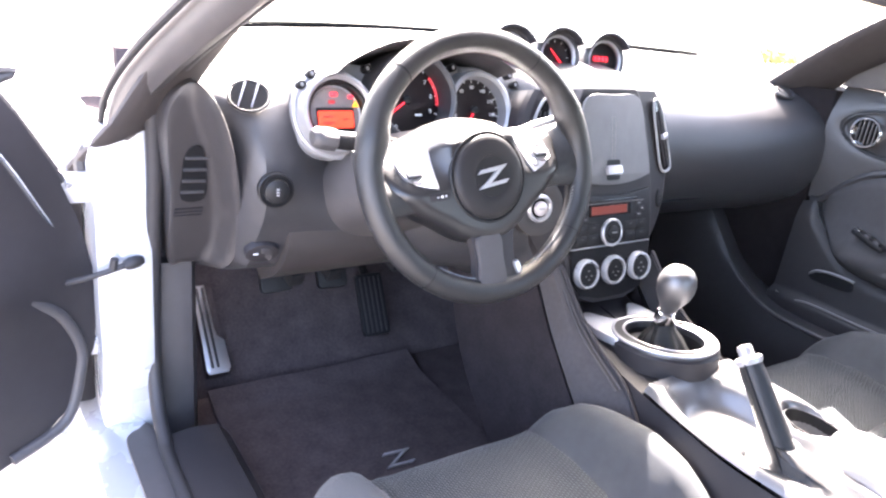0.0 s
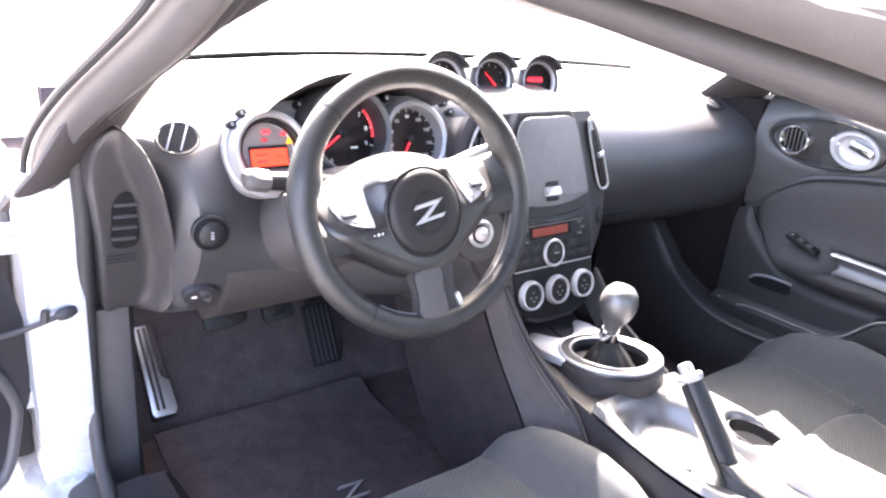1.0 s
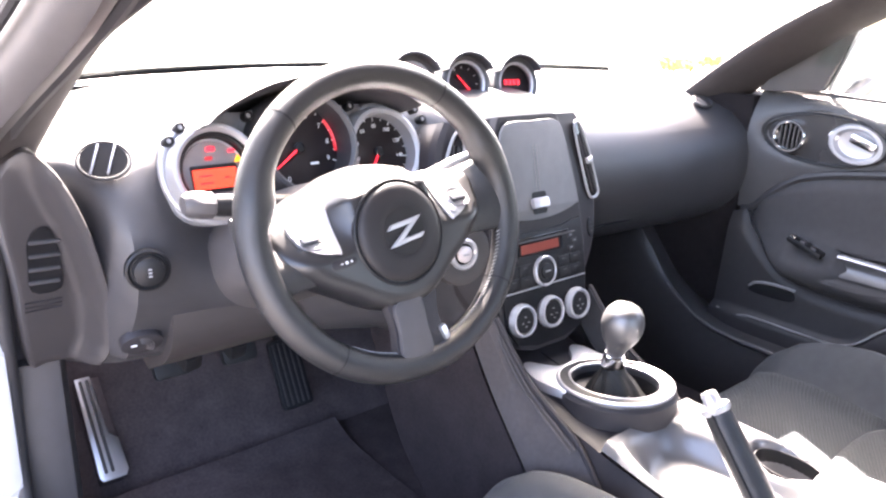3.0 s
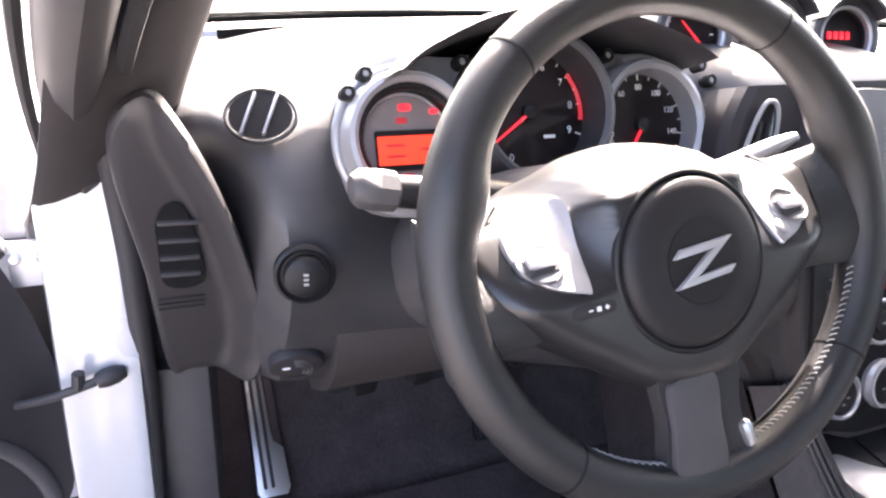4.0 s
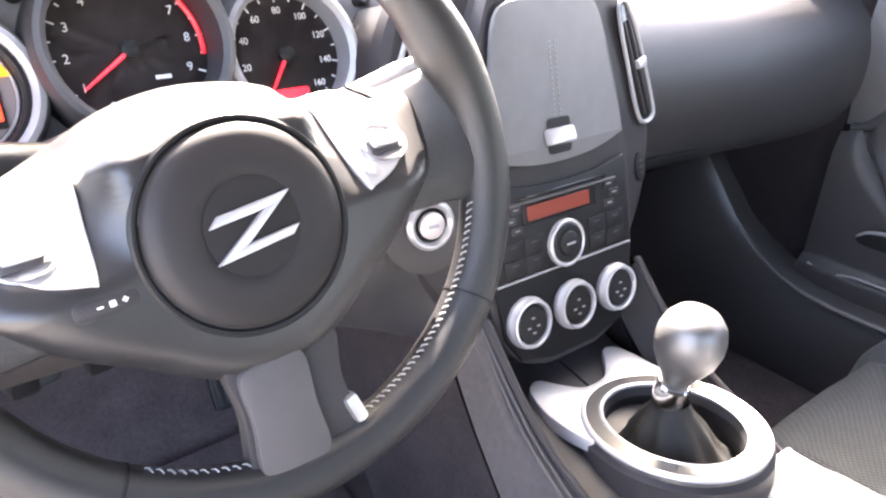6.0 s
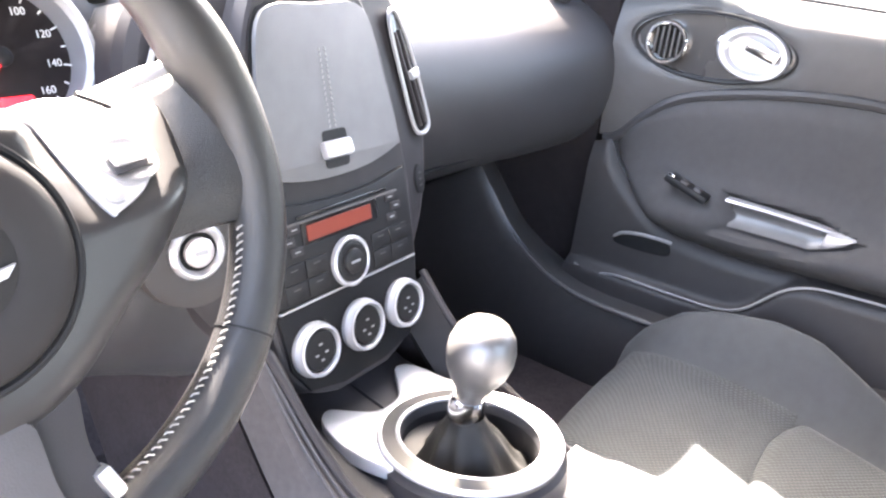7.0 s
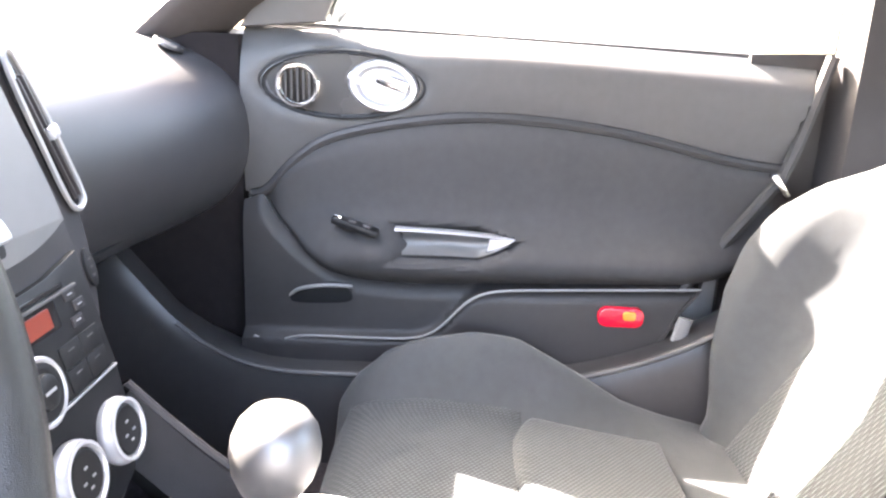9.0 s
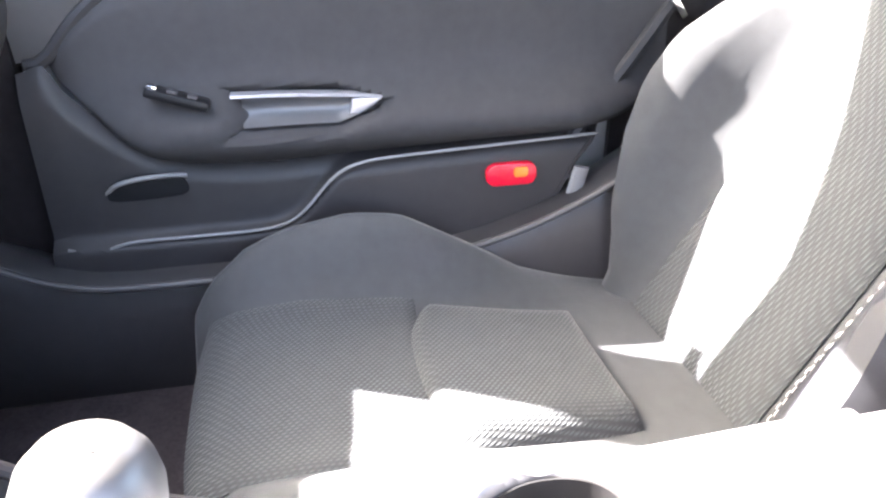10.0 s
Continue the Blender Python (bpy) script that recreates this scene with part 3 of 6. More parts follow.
# glovebox line and dark underside panel
part("under_panel", loft([[(x, 0.325, 0.527), (x, 0.40, 0.505), (x, 0.60, 0.49), (x, 0.60, 0.54)] for x in (0.17, 0.45, 0.66)]), BLACK, dashboard)
bm = tube([(x, 0.232 + 0.004 * math.sin(6 * x), 0.598) for x in np.linspace(0.19, 0.62, 12)], 0.003, 8)
part("glovebox_joint", bm, BLACK, dashboard)
# mirror switch and lower knob left of the wheel
M = facing(-0.565, 0.213, 0.687, 2, -8)
sw = part("mirror_switch", lathe([(0.025, -0.004), (0.025, 0.004), (0.0225, 0.006), (0.0195, 0.003), (0.0175, 0.003), (0.0165, 0.012), (0.010, 0.015), (0.001, 0.015)], 32, M), BLACK, dashboard, "round mirror adjuster switch")
for dy in (-0.005, 0.0, 0.005):
    part("switch_mark", block(0.004, 0.0020, 0.001, 0, M @ Matrix.Translation((0, dy * 0.8, 0.0153))), PANEL, sw)
M = facing(-0.563, 0.272, 0.578, -30, -6)
lv = part("bonnet_lever", plate(ellipse(0.026, 0.020, 28), 0.012, 0.005, M), TRIM, dashboard, "dark bonnet release lever")
for k in range(3):
    part("finger_ridge", tube([M @ Vector((0.012 * math.cos(a) * (0.6 + 0.3 * k), -0.004 + 0.014 * math.sin(a) * (0.6 + 0.3 * k), 0.0125)) for a in np.linspace(-0.6, 1.8, 8)], 0.0012, 6), TRIM2, lv)
part("switch_mark", block(0.007, 0.002, 0.001, 0, M @ Matrix.Translation((-0.010, 0.002, 0.0128))), MARK, lv)
# knee panels under the wheel
bm = loft([spline([(x, 0.245, 0.615), (x, 0.25 + 0.02 * abs(x + .36), 0.57), (x, 0.29, 0.525), (x, 0.36, 0.485)], 10) + [(x, 0.40, 0.50), (x, 0.34, 0.62)] for x in np.linspace(-0.53, -0.20, 14)])
part("knee_panel", bm, KNEE, dashboard)
for x in (-0.47, -0.40, -0.27):
    part("bracket", block(0.028, 0.05, 0.025, 0.006, pose(x, 0.38, 0.482, 20, 0, 8)), BLACK, dashboard)
# engine start button with silver ring
M = facing(-0.151, 0.136, 0.652, 8, -8)
sb = part("start_button", ring(0.0232, 0.0158, 0.007, M, round_=0.4), SILVER, dashboard, "round start button in a silver ring")
part("well", lathe([(0.0155, 0.003), (0.001, 0.003)], 28, M), BLACK, sb)
part("button", lathe([(0.012, 0.002), (0.012, 0.007), (0.010, 0.0085), (0.001, 0.009)], 28, M), BUTTON, sb)
part("button_mark", block(0.010, 0.003, 0.0006, 0, M @ Matrix.Translation((0, 0, 0.0094))), PANEL, sb)
bm = lathe([(0.048, -0.012), (0.046, 0.001), (0.036, 0.003), (0.027, 0.001)], 32, M)
part("surround", bm, KNEE, sb)

# end panel with demister slots beside the driver's pillar
def flange(x, z):
    """How far the panel's inner edge stands towards the seat."""
    edge = float(np.interp(z, [0.51, 0.56, 0.63, 0.725, 0.80], [-0.602, -0.587, -0.590, -0.614, -0.644]))
    u = min(1.0, max(0.0, 1 - (edge - x) / 0.030))
    return 0.046 * u * u * (3 - 2 * u)


end_y = lambda z: 0.314 + (0.65 - z) * 0.50
outline = spline([(-0.672, 0.832), (-0.644, 0.80), (-0.614, 0.725), (-0.590, 0.63), (-0.586, 0.57), (-0.591, 0.532), (-0.610, 0.522), (-0.65, 0.524), (-0.672, 0.53), (-0.684, 0.66), (-0.700, 0.79)], 60, True)
rings = []
for d, shrink in [(0.06, 1.0), (0.004, 1.0), (-0.002, 0.985), (-0.006, 0.95)] + [(-0.007, k) for k in (0.88, 0.8, 0.72, 0.64, 0.55, 0.45, 0.3, 0.1)]:
    cx, cz = -0.648, 0.67
    ring_ = [(cx + (p[0] - cx) * shrink, cz + (p[1] - cz) * shrink) for p in outline]
    rings.append([(x, end_y(z) + d - flange(x, z), z) for x, z in ring_])
end_panel = thing("dash_end_panel", pose(-0.648, 0.33, 0.52), "dark grey plastic dashboard end panel with a louvred slot", "trim panel")
inv = end_panel.matrix_world.inverted()


def local(bm, m):
    bm.transform(m)
    return bm


part("panel", local(loft(rings), inv), ENDTRIM, end_panel)
TE = math.degrees(math.atan(0.50))
M = facing(-0.656, end_y(0.695) - 0.0078, 0.695, -TE)
slot = part("slot", local(plate(spline([(-0.012, -0.048), (0.019, -0.048), (0.017, 0.0), (0.006, 0.046), (-0.008, 0.048), (-0.016, 0.03), (-0.016, 0)], 28, True), 0.002, 0, M), inv), GLOSS, end_panel, "black louvred slot")
for k in range(4):
    part("louvre", local(block(0.032, 0.0035, 0.004, 0.001, M @ Matrix.Translation((0.001, 0.030 - 0.021 * k, 0.003)) @ Matrix.Rotation(radians(-3), 4, "Z")), inv), TRIM2, slot)
for k in range(3):
    part("rib", local(block(0.04, 0.0015, 0.001, 0, M @ Matrix.Translation((0, -0.068 - 0.007 * k, 0.001))), inv), TRIM, end_panel)

# lower side trim of the footwell
bm = loft([[(-0.690, 0.392, z), (-0.655, 0.386, z), (-0.634, 0.390, z), (-0.624, 0.405, z), (-0.618, 0.60, z), (-0.70, 0.60, z)] for z in np.linspace(0.17, 0.52, 10)])
tagged(part("kick_panel_left", bm, TRIM2, None), "dark grey kick panel beside the driver's footwell", "trim panel", kind="structure")
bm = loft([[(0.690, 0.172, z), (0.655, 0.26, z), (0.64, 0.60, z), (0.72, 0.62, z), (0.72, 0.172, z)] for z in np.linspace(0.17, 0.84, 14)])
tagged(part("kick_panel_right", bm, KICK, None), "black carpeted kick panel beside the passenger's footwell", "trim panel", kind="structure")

# ---------------------------------------------------------------- instrument cluster
CL = facing(-0.34, 0.240, 0.80, 20)
cluster = thing("instrument_cluster", CL, "three-dial instrument cluster with an orange display, lit", "instrument cluster")
INFO, TACH, SPEED = (-0.128, -0.014), (-0.007, 0.006), (0.117, -0.010)
T = lambda c, z=0.0: Matrix.Translation((c[0], c[1], z))


def binnacle(c, r, depth, name, mat, label):
    """A deep round cup with a rolled lip."""
    p = [(r - 0.008, -0.030), (r - 0.006, depth - 0.004), (r - 0.002, depth), (r + 0.002, depth - 0.001), (r + 0.005, depth - 0.008), (r + 0.009, -0.03)]
    rings = [[(rr * math.cos(a), rr * math.sin(a), z) for a in np.linspace(0, 2 * math.pi, 44, endpoint=False)] for rr, z in p]
    bm = loft(rings, loop=True)
    bm.transform(T(c))
    return part(name, bm, mat, cluster, label)


# grey carrier panel
outline = spline([(-0.185, -0.02), (-0.175, 0.035), (-0.13, 0.062), (-0.07, 0.060), (0.0, 0.074), (0.07, 0.062), (0.12, 0.062), (0.17, 0.050), (0.195, 0.01), (0.19, -0.045), (0.14, -0.075), (0.06, -0.062), (0.0, -0.070), (-0.07, -0.066), (-0.13, -0.078), (-0.175, -0.06)], 64, True)
part("carrier_panel", plate(outline, 0.022, 0.006, Matrix.Translation((0, 0, -0.042))), PANEL, cluster, "grey painted carrier panel")
pod = binnacle(INFO, 0.053, 0.012, "info_pod", PANEL, "round pod with the orange trip display")
part("face", lathe([(0.047, -0.012), (0.001, -0.012)], 36, T(INFO)), DIAL, pod)
part("inner_wall", ring(0.0495, 0.0415, 0.016, T(INFO, -0.012)), BLACK, pod)
part("ring", ring(0.041, 0.0385, 0.003, T(INFO, -0.012)), SILVER, pod)
part("display_surround", plate(ellipse(0.038, 0.038, 36), 0.002, 0, T(INFO, -0.0115)), WARMGREY, pod)
part("display_frame", plate(rounded(0.058, 0.034, 0.002), 0.0015, 0, T((INFO[0], INFO[1] - 0.008), -0.009)), BLACK, pod)
disp = part("display", plate(rounded(0.054, 0.024, 0.001), 0.0015, 0, T((INFO[0], INFO[1] - 0.008), -0.0074)), ORANGE, pod, "glowing orange trip display")
for dx, dy, w in ((-0.012, 0.004, 0.016), (-0.012, -0.005, 0.016), (0.014, 0.0, 0.007)):
    part("display_mark", block(w, 0.0022, 0.0006, 0, T((INFO[0] + dx, INFO[1] - 0.008 + dy), -0.0055)), DIMRED, disp)
for dx, dy, mt, s in ((0.0, 0.028, REDGLOW, 0.007), (-0.004, 0.017, DIMRED, 0.006), (0.026, 0.024, REDGLOW, 0.005), (-0.002, -0.030, DIMRED, 0.006)):
    part("tell_tale", plate(rounded(s * 1.6, s * 0.8, s * 0.2), 0.001, 0, T((INFO[0] + dx, INFO[1] + dy), -0.0085)), mt, pod)
part("warning_triangle", plate([(-0.005, -0.004), (0.005, -0.004), (0, 0.005)], 0.001, 0, T((INFO[0] + 0.033, INFO[1] + 0.014), -0.0085)), AMBER, pod, "amber warning triangle")

tach = binnacle(TACH, 0.066, 0.026, "tachometer", DASH, "large deep-hooded rev counter with a red needle")
part("face", lathe([(0.061, -0.014), (0.001, -0.014)], 40, T(TACH)), DIAL, tach)
speed = binnacle(SPEED, 0.057, 0.012, "speedometer", PANEL, "speedometer with a grey rim and a red needle")
part("face", lathe([(0.052, -0.014), (0.001, -0.014)], 40, T(SPEED)), DIAL, speed)


def dial(c, owner, r, numbers, a0, a1, needle, size, red=()):
    for k, s in enumerate(numbers):
        a = radians(a0 + (a1 - a0) * k / (len(numbers) - 1))
        text_mesh("numeral", s, size, T((c[0] + (r - 0.013) * math.cos(a), c[1] + (r - 0.013) * math.sin(a)), -0.0125), MARK if k not in red else REDGLOW, owner)
    n = (len(numbers) - 1) * 2
    for k in range(n + 1):
        a = radians(a0 + (a1 - a0) * k / n)
        m = T((c[0] + (r - 0.003) * math.cos(a), c[1] + (r - 0.003) * math.sin(a)), -0.0128) @ Matrix.Rotation(a, 4, "Z")
        part("tick", block(0.006 if k % 2 == 0 else 0.0035, 0.0011, 0.0006, 0, m), MARK, owner)
    a = radians(needle)
    tip = Vector((math.cos(a), math.sin(a), 0))
    bm = tube([Vector((c[0], c[1], -0.009)) - tip * 0.004, Vector((c[0], c[1], -0.009)) + tip * (r - 0.012)], [0.0016, 0.0008], 8)
    part("needle", bm, REDGLOW, owner, "glowing red needle")
    part("hub", lathe([(0.007, -0.013), (0.007, -0.008), (0.005, -0.0065), (0.001, -0.0065)], 24, T(c)), BLACK, owner)


dial(TACH, tach, 0.058, ["0", "1", "2", "3", "4", "5", "6", "7", "8", "9"], 242, -22, 214, 0.0095)
arc = [(TACH[0] + 0.0555 * math.cos(radians(a)), TACH[1] + 0.0555 * math.sin(radians(a)), -0.0125) for a in np.linspace(38, -8, 16)]
part("red_zone", tube(arc, 0.002, 6), DIMRED, tach)
part("dial_mark", block(0.012, 0.003, 0.0004, 0, T((TACH[0] + 0.02, TACH[1] - 0.022), -0.0128)), MARK, tach)
dial(SPEED, speed, 0.050, ["0", "20", "40", "60", "80", "100", "120", "140", "160"], 225, -45, 236, 0.0078)
part("odometer", plate(rounded(0.030, 0.012, 0.002), 0.0008, 0, T((SPEED[0], SPEED[1] - 0.034), -0.0135)), REDGLOW, speed, "glowing red trip counter")
# screws and knobs at both ends of the carrier
for bx, by in ((-0.178, 0.026), (-0.162, 0.041), (0.185, 0.045), (0.196, 0.030), (-0.075, 0.050), (0.075, 0.055)):
    kn = part("setting_knob", lathe([(0.0065, -0.024), (0.0065, -0.013), (0.0055, -0.011), (0.0035, -0.011), (0.003, -0.014), (0.001, -0.014)], 20, T((bx, by), 0.014)), BLACK, cluster, "small black setting knob")
    part("cap", lathe([(0.0032, -0.0135), (0.0025, -0.012), (0.001, -0.0118)], 14, T((bx, by), 0.014)), PANEL, kn)
# dark hood over the dials
hood_rings = []
for z, lift, spread in ((0.045, 0.0, 1.0), (0.050, 0.004, 1.01), (0.040, 0.008, 1.03), (-0.02, 0.016, 1.05), (-0.08, 0.012, 1.08), (-0.15, -0.02, 1.1), (-0.15, -0.035, 1.08), (-0.03, 0.004, 1.0), (0.02, -0.003, 0.99)):
    arch = spline([(-0.145, 0.034), (-0.12, 0.050), (-0.06, 0.073), (0.003, 0.082), (0.07, 0.074), (0.13, 0.056), (0.16, 0.040)], 30)
    hood_rings.append([(p[0] * spread, p[1] + lift * min(1.0, max(0.0, (p[1] - 0.034) / 0.04)), z) for p in arch])
part("hood", loft(hood_rings, closed=False, caps=False, loop=True), DASH, cluster, "dark hood over the dials")
# silver collar round the left and right pods
for c, r in ((INFO, 0.061), (SPEED, 0.063)):
    arc = [(c[0] + r * math.cos(radians(a)), c[1] + r * math.sin(radians(a)), -0.010) for a in (np.linspace(70, 290, 24) if c is INFO else np.linspace(110, -100, 24))]
    part("collar", tube(arc, 0.0045 if c is INFO else 0.0065, 10), PANEL, cluster, "rounded grey collar")
# narrow centre vent beside the speedometer
vm = facing(-0.120, 0.220, 0.780, 20, -6)
vent3 = part("driver_vent", local(plate(rounded(0.085, 0.070, 0.014), 0.014, 0.006, vm @ Matrix.Translation((0, 0, -0.012))), CL.inverted()), DASH, cluster, "small upright air vent")
part("well", local(plate(rounded(0.052, 0.050, 0.008), 0.0016, 0, vm @ Matrix.Translation((-0.004, 0, 0.002))), CL.inverted()), GLOSS, vent3)
for dx in (-0.018, -0.004, 0.010):
    part("blade", local(block(0.0035, 0.046, 0.006, 0.001, vm @ Matrix.Translation((dx - 0.002, 0, 0.005))), CL.inverted()), TRIM2, vent3)

# ---------------------------------------------------------------- column, stalks and wheel
WH = facing(-0.361, 0.020, 0.764, 20) @ Matrix.Rotation(radians(5.5), 4, "Z")
WH0 = facing(-0.361, 0.020, 0.764, 20)
column = thing("steering_column", WH0 @ Matrix.Translation((0, 0, -0.25)), "dark plastic steering column shroud with two stalks", "steering column")
ci = column.matrix_world.inverted()
rings = []
for z, rx, ry, cy in ((-0.03, 0.050, 0.045, 0.0), (-0.05, 0.066, 0.056, 0.0), (-0.10, 0.085, 0.062, 0.0), (-0.16, 0.105, 0.066, -0.002), (-0.23, 0.12, 0.070, -0.01), (-0.30, 0.12, 0.075, -0.02)):
    rings.append([(rx * math.copysign(abs(math.cos(a)) ** 0.8, math.cos(a)), cy + ry * math.copysign(abs(math.sin(a)) ** 0.8, math.sin(a)), z) for a in np.linspace(0, 2 * math.pi, 32, endpoint=False)])
part("shroud", local(loft(rings), ci @ WH0), TRIM2, column)
stalk = part("light_stalk", local(tube([(-0.05, 0.032, -0.100), (-0.10, 0.042, -0.104), (-0.154, 0.049, -0.106)], [0.0145, 0.0135, 0.0115], 16), ci @ WH0), BLACK, column, "headlamp stalk with a grey end")
bm = tube([(-0.153, 0.049, -0.106), (-0.156, 0.049, -0.106), (-0.168, 0.051, -0.106), (-0.182, 0.053, -0.105), (-0.187, 0.053, -0.105)], [0.0105, 0.0142, 0.0148, 0.0138, 0.010], 8)
part("stalk_knob", local(bm, ci @ WH0), TRIM2, stalk)
part("stalk_mark", local(block(0.008, 0.0026, 0.001, 0, Matrix.Translation((-0.105, 0.0425, -0.0905))), ci @ WH0), MARK, stalk)
stalk = part("wiper_stalk", local(tube([(0.06, 0.030, -0.085), (0.11, 0.046, -0.075), (0.155, 0.060, -0.066), (0.175, 0.066, -0.062)], [0.012, 0.011, 0.010, 0.006], 14, squash=0.7), ci @ WH0), SILVER, column, "flat silver-grey wiper stalk")

wheel = thing("steering_wheel", WH, "three-spoke black leather steering wheel with silver spoke trims", "steering wheel")
R, r0 = 0.1655, 0.0165


def rim_centre(a):
    x, y = R * math.cos(a), R * 0.965 * math.sin(a)
    return Vector((x, y, 0.0))


def rim_bm(a0, a1, n, grow=0.0, closed=False):
    rings = []
    for a in np.linspace(a0, a1, n, endpoint=not closed):
        c = rim_centre(a)
        out = Vector((math.cos(a), math.sin(a), 0))
        # thumb rests swell the rim near ten and two o'clock
        swell = sum(0.0035 * math.exp(-(((a - q + math.pi) % (2 * math.pi) - math.pi) / 0.16) ** 2) for q in (radians(20), radians(160)))
        rings.append([c + out * ((r0 + grow) * math.cos(b) - swell * max(0, -math.cos(b)) * 2) + Vector((0, 0, 1)) * ((r0 + grow + swell) * 1.02 * math.sin(b)) for b in np.linspace(0, 2 * math.pi, 18, endpoint=False)])
    return loft(rings, loop=closed, caps=not closed)


part("rim", rim_bm(0, 2 * math.pi, 120, closed=True), SMOOTH, wheel, "smooth black leather rim", sharp=60)
for a in (52, 128, 228, 318):
    part("rim_seam", rim_bm(radians(a - 0.25), radians(a + 0.25), 3, grow=0.0006), BLACK, wheel)


def stitches(a0, a1, n, name="stitch"):
    for k in range(n):
        a = radians(a0 + (a1 - a0) * k / (n - 1))
        c = rim_centre(a)
        out = Vector((math.cos(a), math.sin(a), 0))
        tang = Vector((-math.sin(a), math.cos(a), 0))
        p = c - out * (r0 * 0.97) + Vector((0, 0, 0.004))
        bm = tube([p - tang * 0.0014 - Vector((0, 0, 0.0022)), p - out * 0.0010, p + tang * 0.0014 + Vector((0, 0, 0.0030))], 0.00055, 5)
        part(name, bm, RIMTHREAD, wheel)


stitches(-80, -20, 34)
stitches(-128, -104, 12)


def spoke(pts, depth, bevel, z, mat, name, label="", extra=None):
    return part(name, plate(spline(pts, 44, True), depth, bevel, Matrix.Translation((0, 0, z)) @ (extra or Matrix())), mat, wheel, label)


HX, HY = -0.008, -0.013            # the hub sits a little below the rim's centre
H = Matrix.Translation((HX, HY, 0))
def domed(outline, z0, z1, soft):
    """A plate with a rounded edge whose face is made of many rings, so that it can be bent."""
    c = sum((np.array(p[:2]) for p in outline), np.zeros(2)) / len(outline)
    rings = [(1.0, z0), (1.0, z1 - soft), (0.985, z1 - 0.3 * soft)] + [(k, z1) for k in (0.955, 0.88, 0.8, 0.7, 0.6, 0.5, 0.4, 0.3, 0.2, 0.1, 0.01)]
    return loft([[(*(c + (np.array(p[:2]) - c) * k), z) for p in outline] for k, z in rings])


def bend(bm):
    """Leans the upper shoulders beside the horn pad away from the driver."""
    for v in bm.verts:
        x, y = abs(v.co.x - HX), v.co.y - HY
        k = min(1.0, max(0.0, (x - 0.050) / 0.022)) * (1 - 0.7 * min(1.0, max(0.0, (x - 0.128) / 0.03)))
        v.co.z -= 0.68 * max(0.0, y + 0.006) * k
    return bm


# leather roots of the side spokes
for s in (-1, 1):
    rings = []
    for u in np.linspace(0, 1, 14):
        x = s * (0.070 + 0.097 * u)
        top, bot = 0.046 + 0.004 * u + 0.008 * u**3, -0.030 + 0.004 * u - 0.012 * u**3
        zc, th = -0.007 + 0.006 * u, 0.011
        mid, half_ = (top + bot) / 2, (top - bot) / 2
        rings.append([(x, mid + half_ * math.cos(b), zc + th * math.copysign(abs(math.sin(b)) ** 0.7, math.sin(b))) for b in np.linspace(0, 2 * math.pi, 22, endpoint=False)])
    sp = part("spoke", bend(local(loft(rings), H)), LEATHER, wheel, "leather-wrapped side spoke")
    pts = [(s * 0.067, 0.052), (s * 0.080, 0.057), (s * 0.096, 0.054), (s * 0.109, 0.045), (s * 0.1165, 0.031), (s * 0.112, 0.015), (s * 0.098, 0.003), (s * 0.080, -0.003), (s * 0.0745, -0.002), (s * 0.070, 0.022)]
    bm = domed(spline(pts, 64, True), 0.0025, 0.0190, 0.003)
    tr = part("spoke_trim", bend(local(bm, H)), SILVER, sp, "silver-painted spoke trim")
    c = (s * 0.0995, 0.0195)
    part("button_pad", bend(lathe([(0.0150, 0.016), (0.0146, 0.0205), (0.0132, 0.0210), (0.0122, 0.0198), (0.001, 0.0198)], 28, H @ T(c) @ Matrix.Diagonal((1.05, 0.86, 1, 1)))), ALLOY, sp, "oval button pad")
    part("button_slot", bend(block(0.0215, 0.0095, 0.002, 0.0006, H @ T((c[0], c[1] - 0.0015), 0.0202))), TRIM2, sp)
    part("button", bend(block(0.0190, 0.0080, 0.007, 0.0026, H @ T((c[0], c[1] + 0.001), 0.0228))), SILVER, sp, "chrome rocker button")
    part("trim_joint", bend(tube([H @ Vector((p[0] + s * 0.0015, p[1], 0.0085)) for p in spline([(s * 0.104, 0.056), (s * 0.117, 0.044), (s * 0.121, 0.028), (s * 0.116, 0.010), (s * 0.102, -0.008), (s * 0.090, -0.026)], 28)], 0.0022, 6)), BLACK, sp)
    if s > 0:
        part("round_button", bend(lathe([(0.0050, 0.017), (0.0048, 0.0205), (0.0038, 0.0212), (0.001, 0.0213)], 18, H @ T((0.0825, 0.0065)))), PANEL, sp, "small round button")
# domed dark hub body
side_pts = [(0.036, 0.077), (0.070, 0.064), (0.100, 0.054), (0.138, 0.051), (0.146, 0.036), (0.138, 0.004), (0.116, -0.020), (0.094, -0.038), (0.069, -0.054), (0.048, -0.069), (0.026, -0.080)]
outline = spline([(0, 0.082)] + side_pts + [(0, -0.084)] + [(-x, y) for x, y in side_pts[::-1]], 96, True)
rings = []
for k, z in [(0.99, -0.034), (1.0, -0.012), (0.99, -0.003), (0.965, 0.004), (0.93, 0.009), (0.88, 0.0125), (0.84, 0.0139)] + [(k, 0.0162 - 0.0014 * (k / 0.8) ** 4) for k in np.linspace(0.80, 0.25, 16)]:
    rings.append([(p[0] * k, p[1] * k, z) for p in outline])
bm = loft(rings)
for v in bm.verts:
    # the upper edge falls away towards the dials
    v.co.z -= 1.5 * max(0.0, v.co.y - (0.052 - 0.010 * min(1.0, abs(v.co.x) / 0.10)))
part("hub_body", bend(local(bm, H)), HUB, wheel, "domed dark plastic hub body", sharp=60)
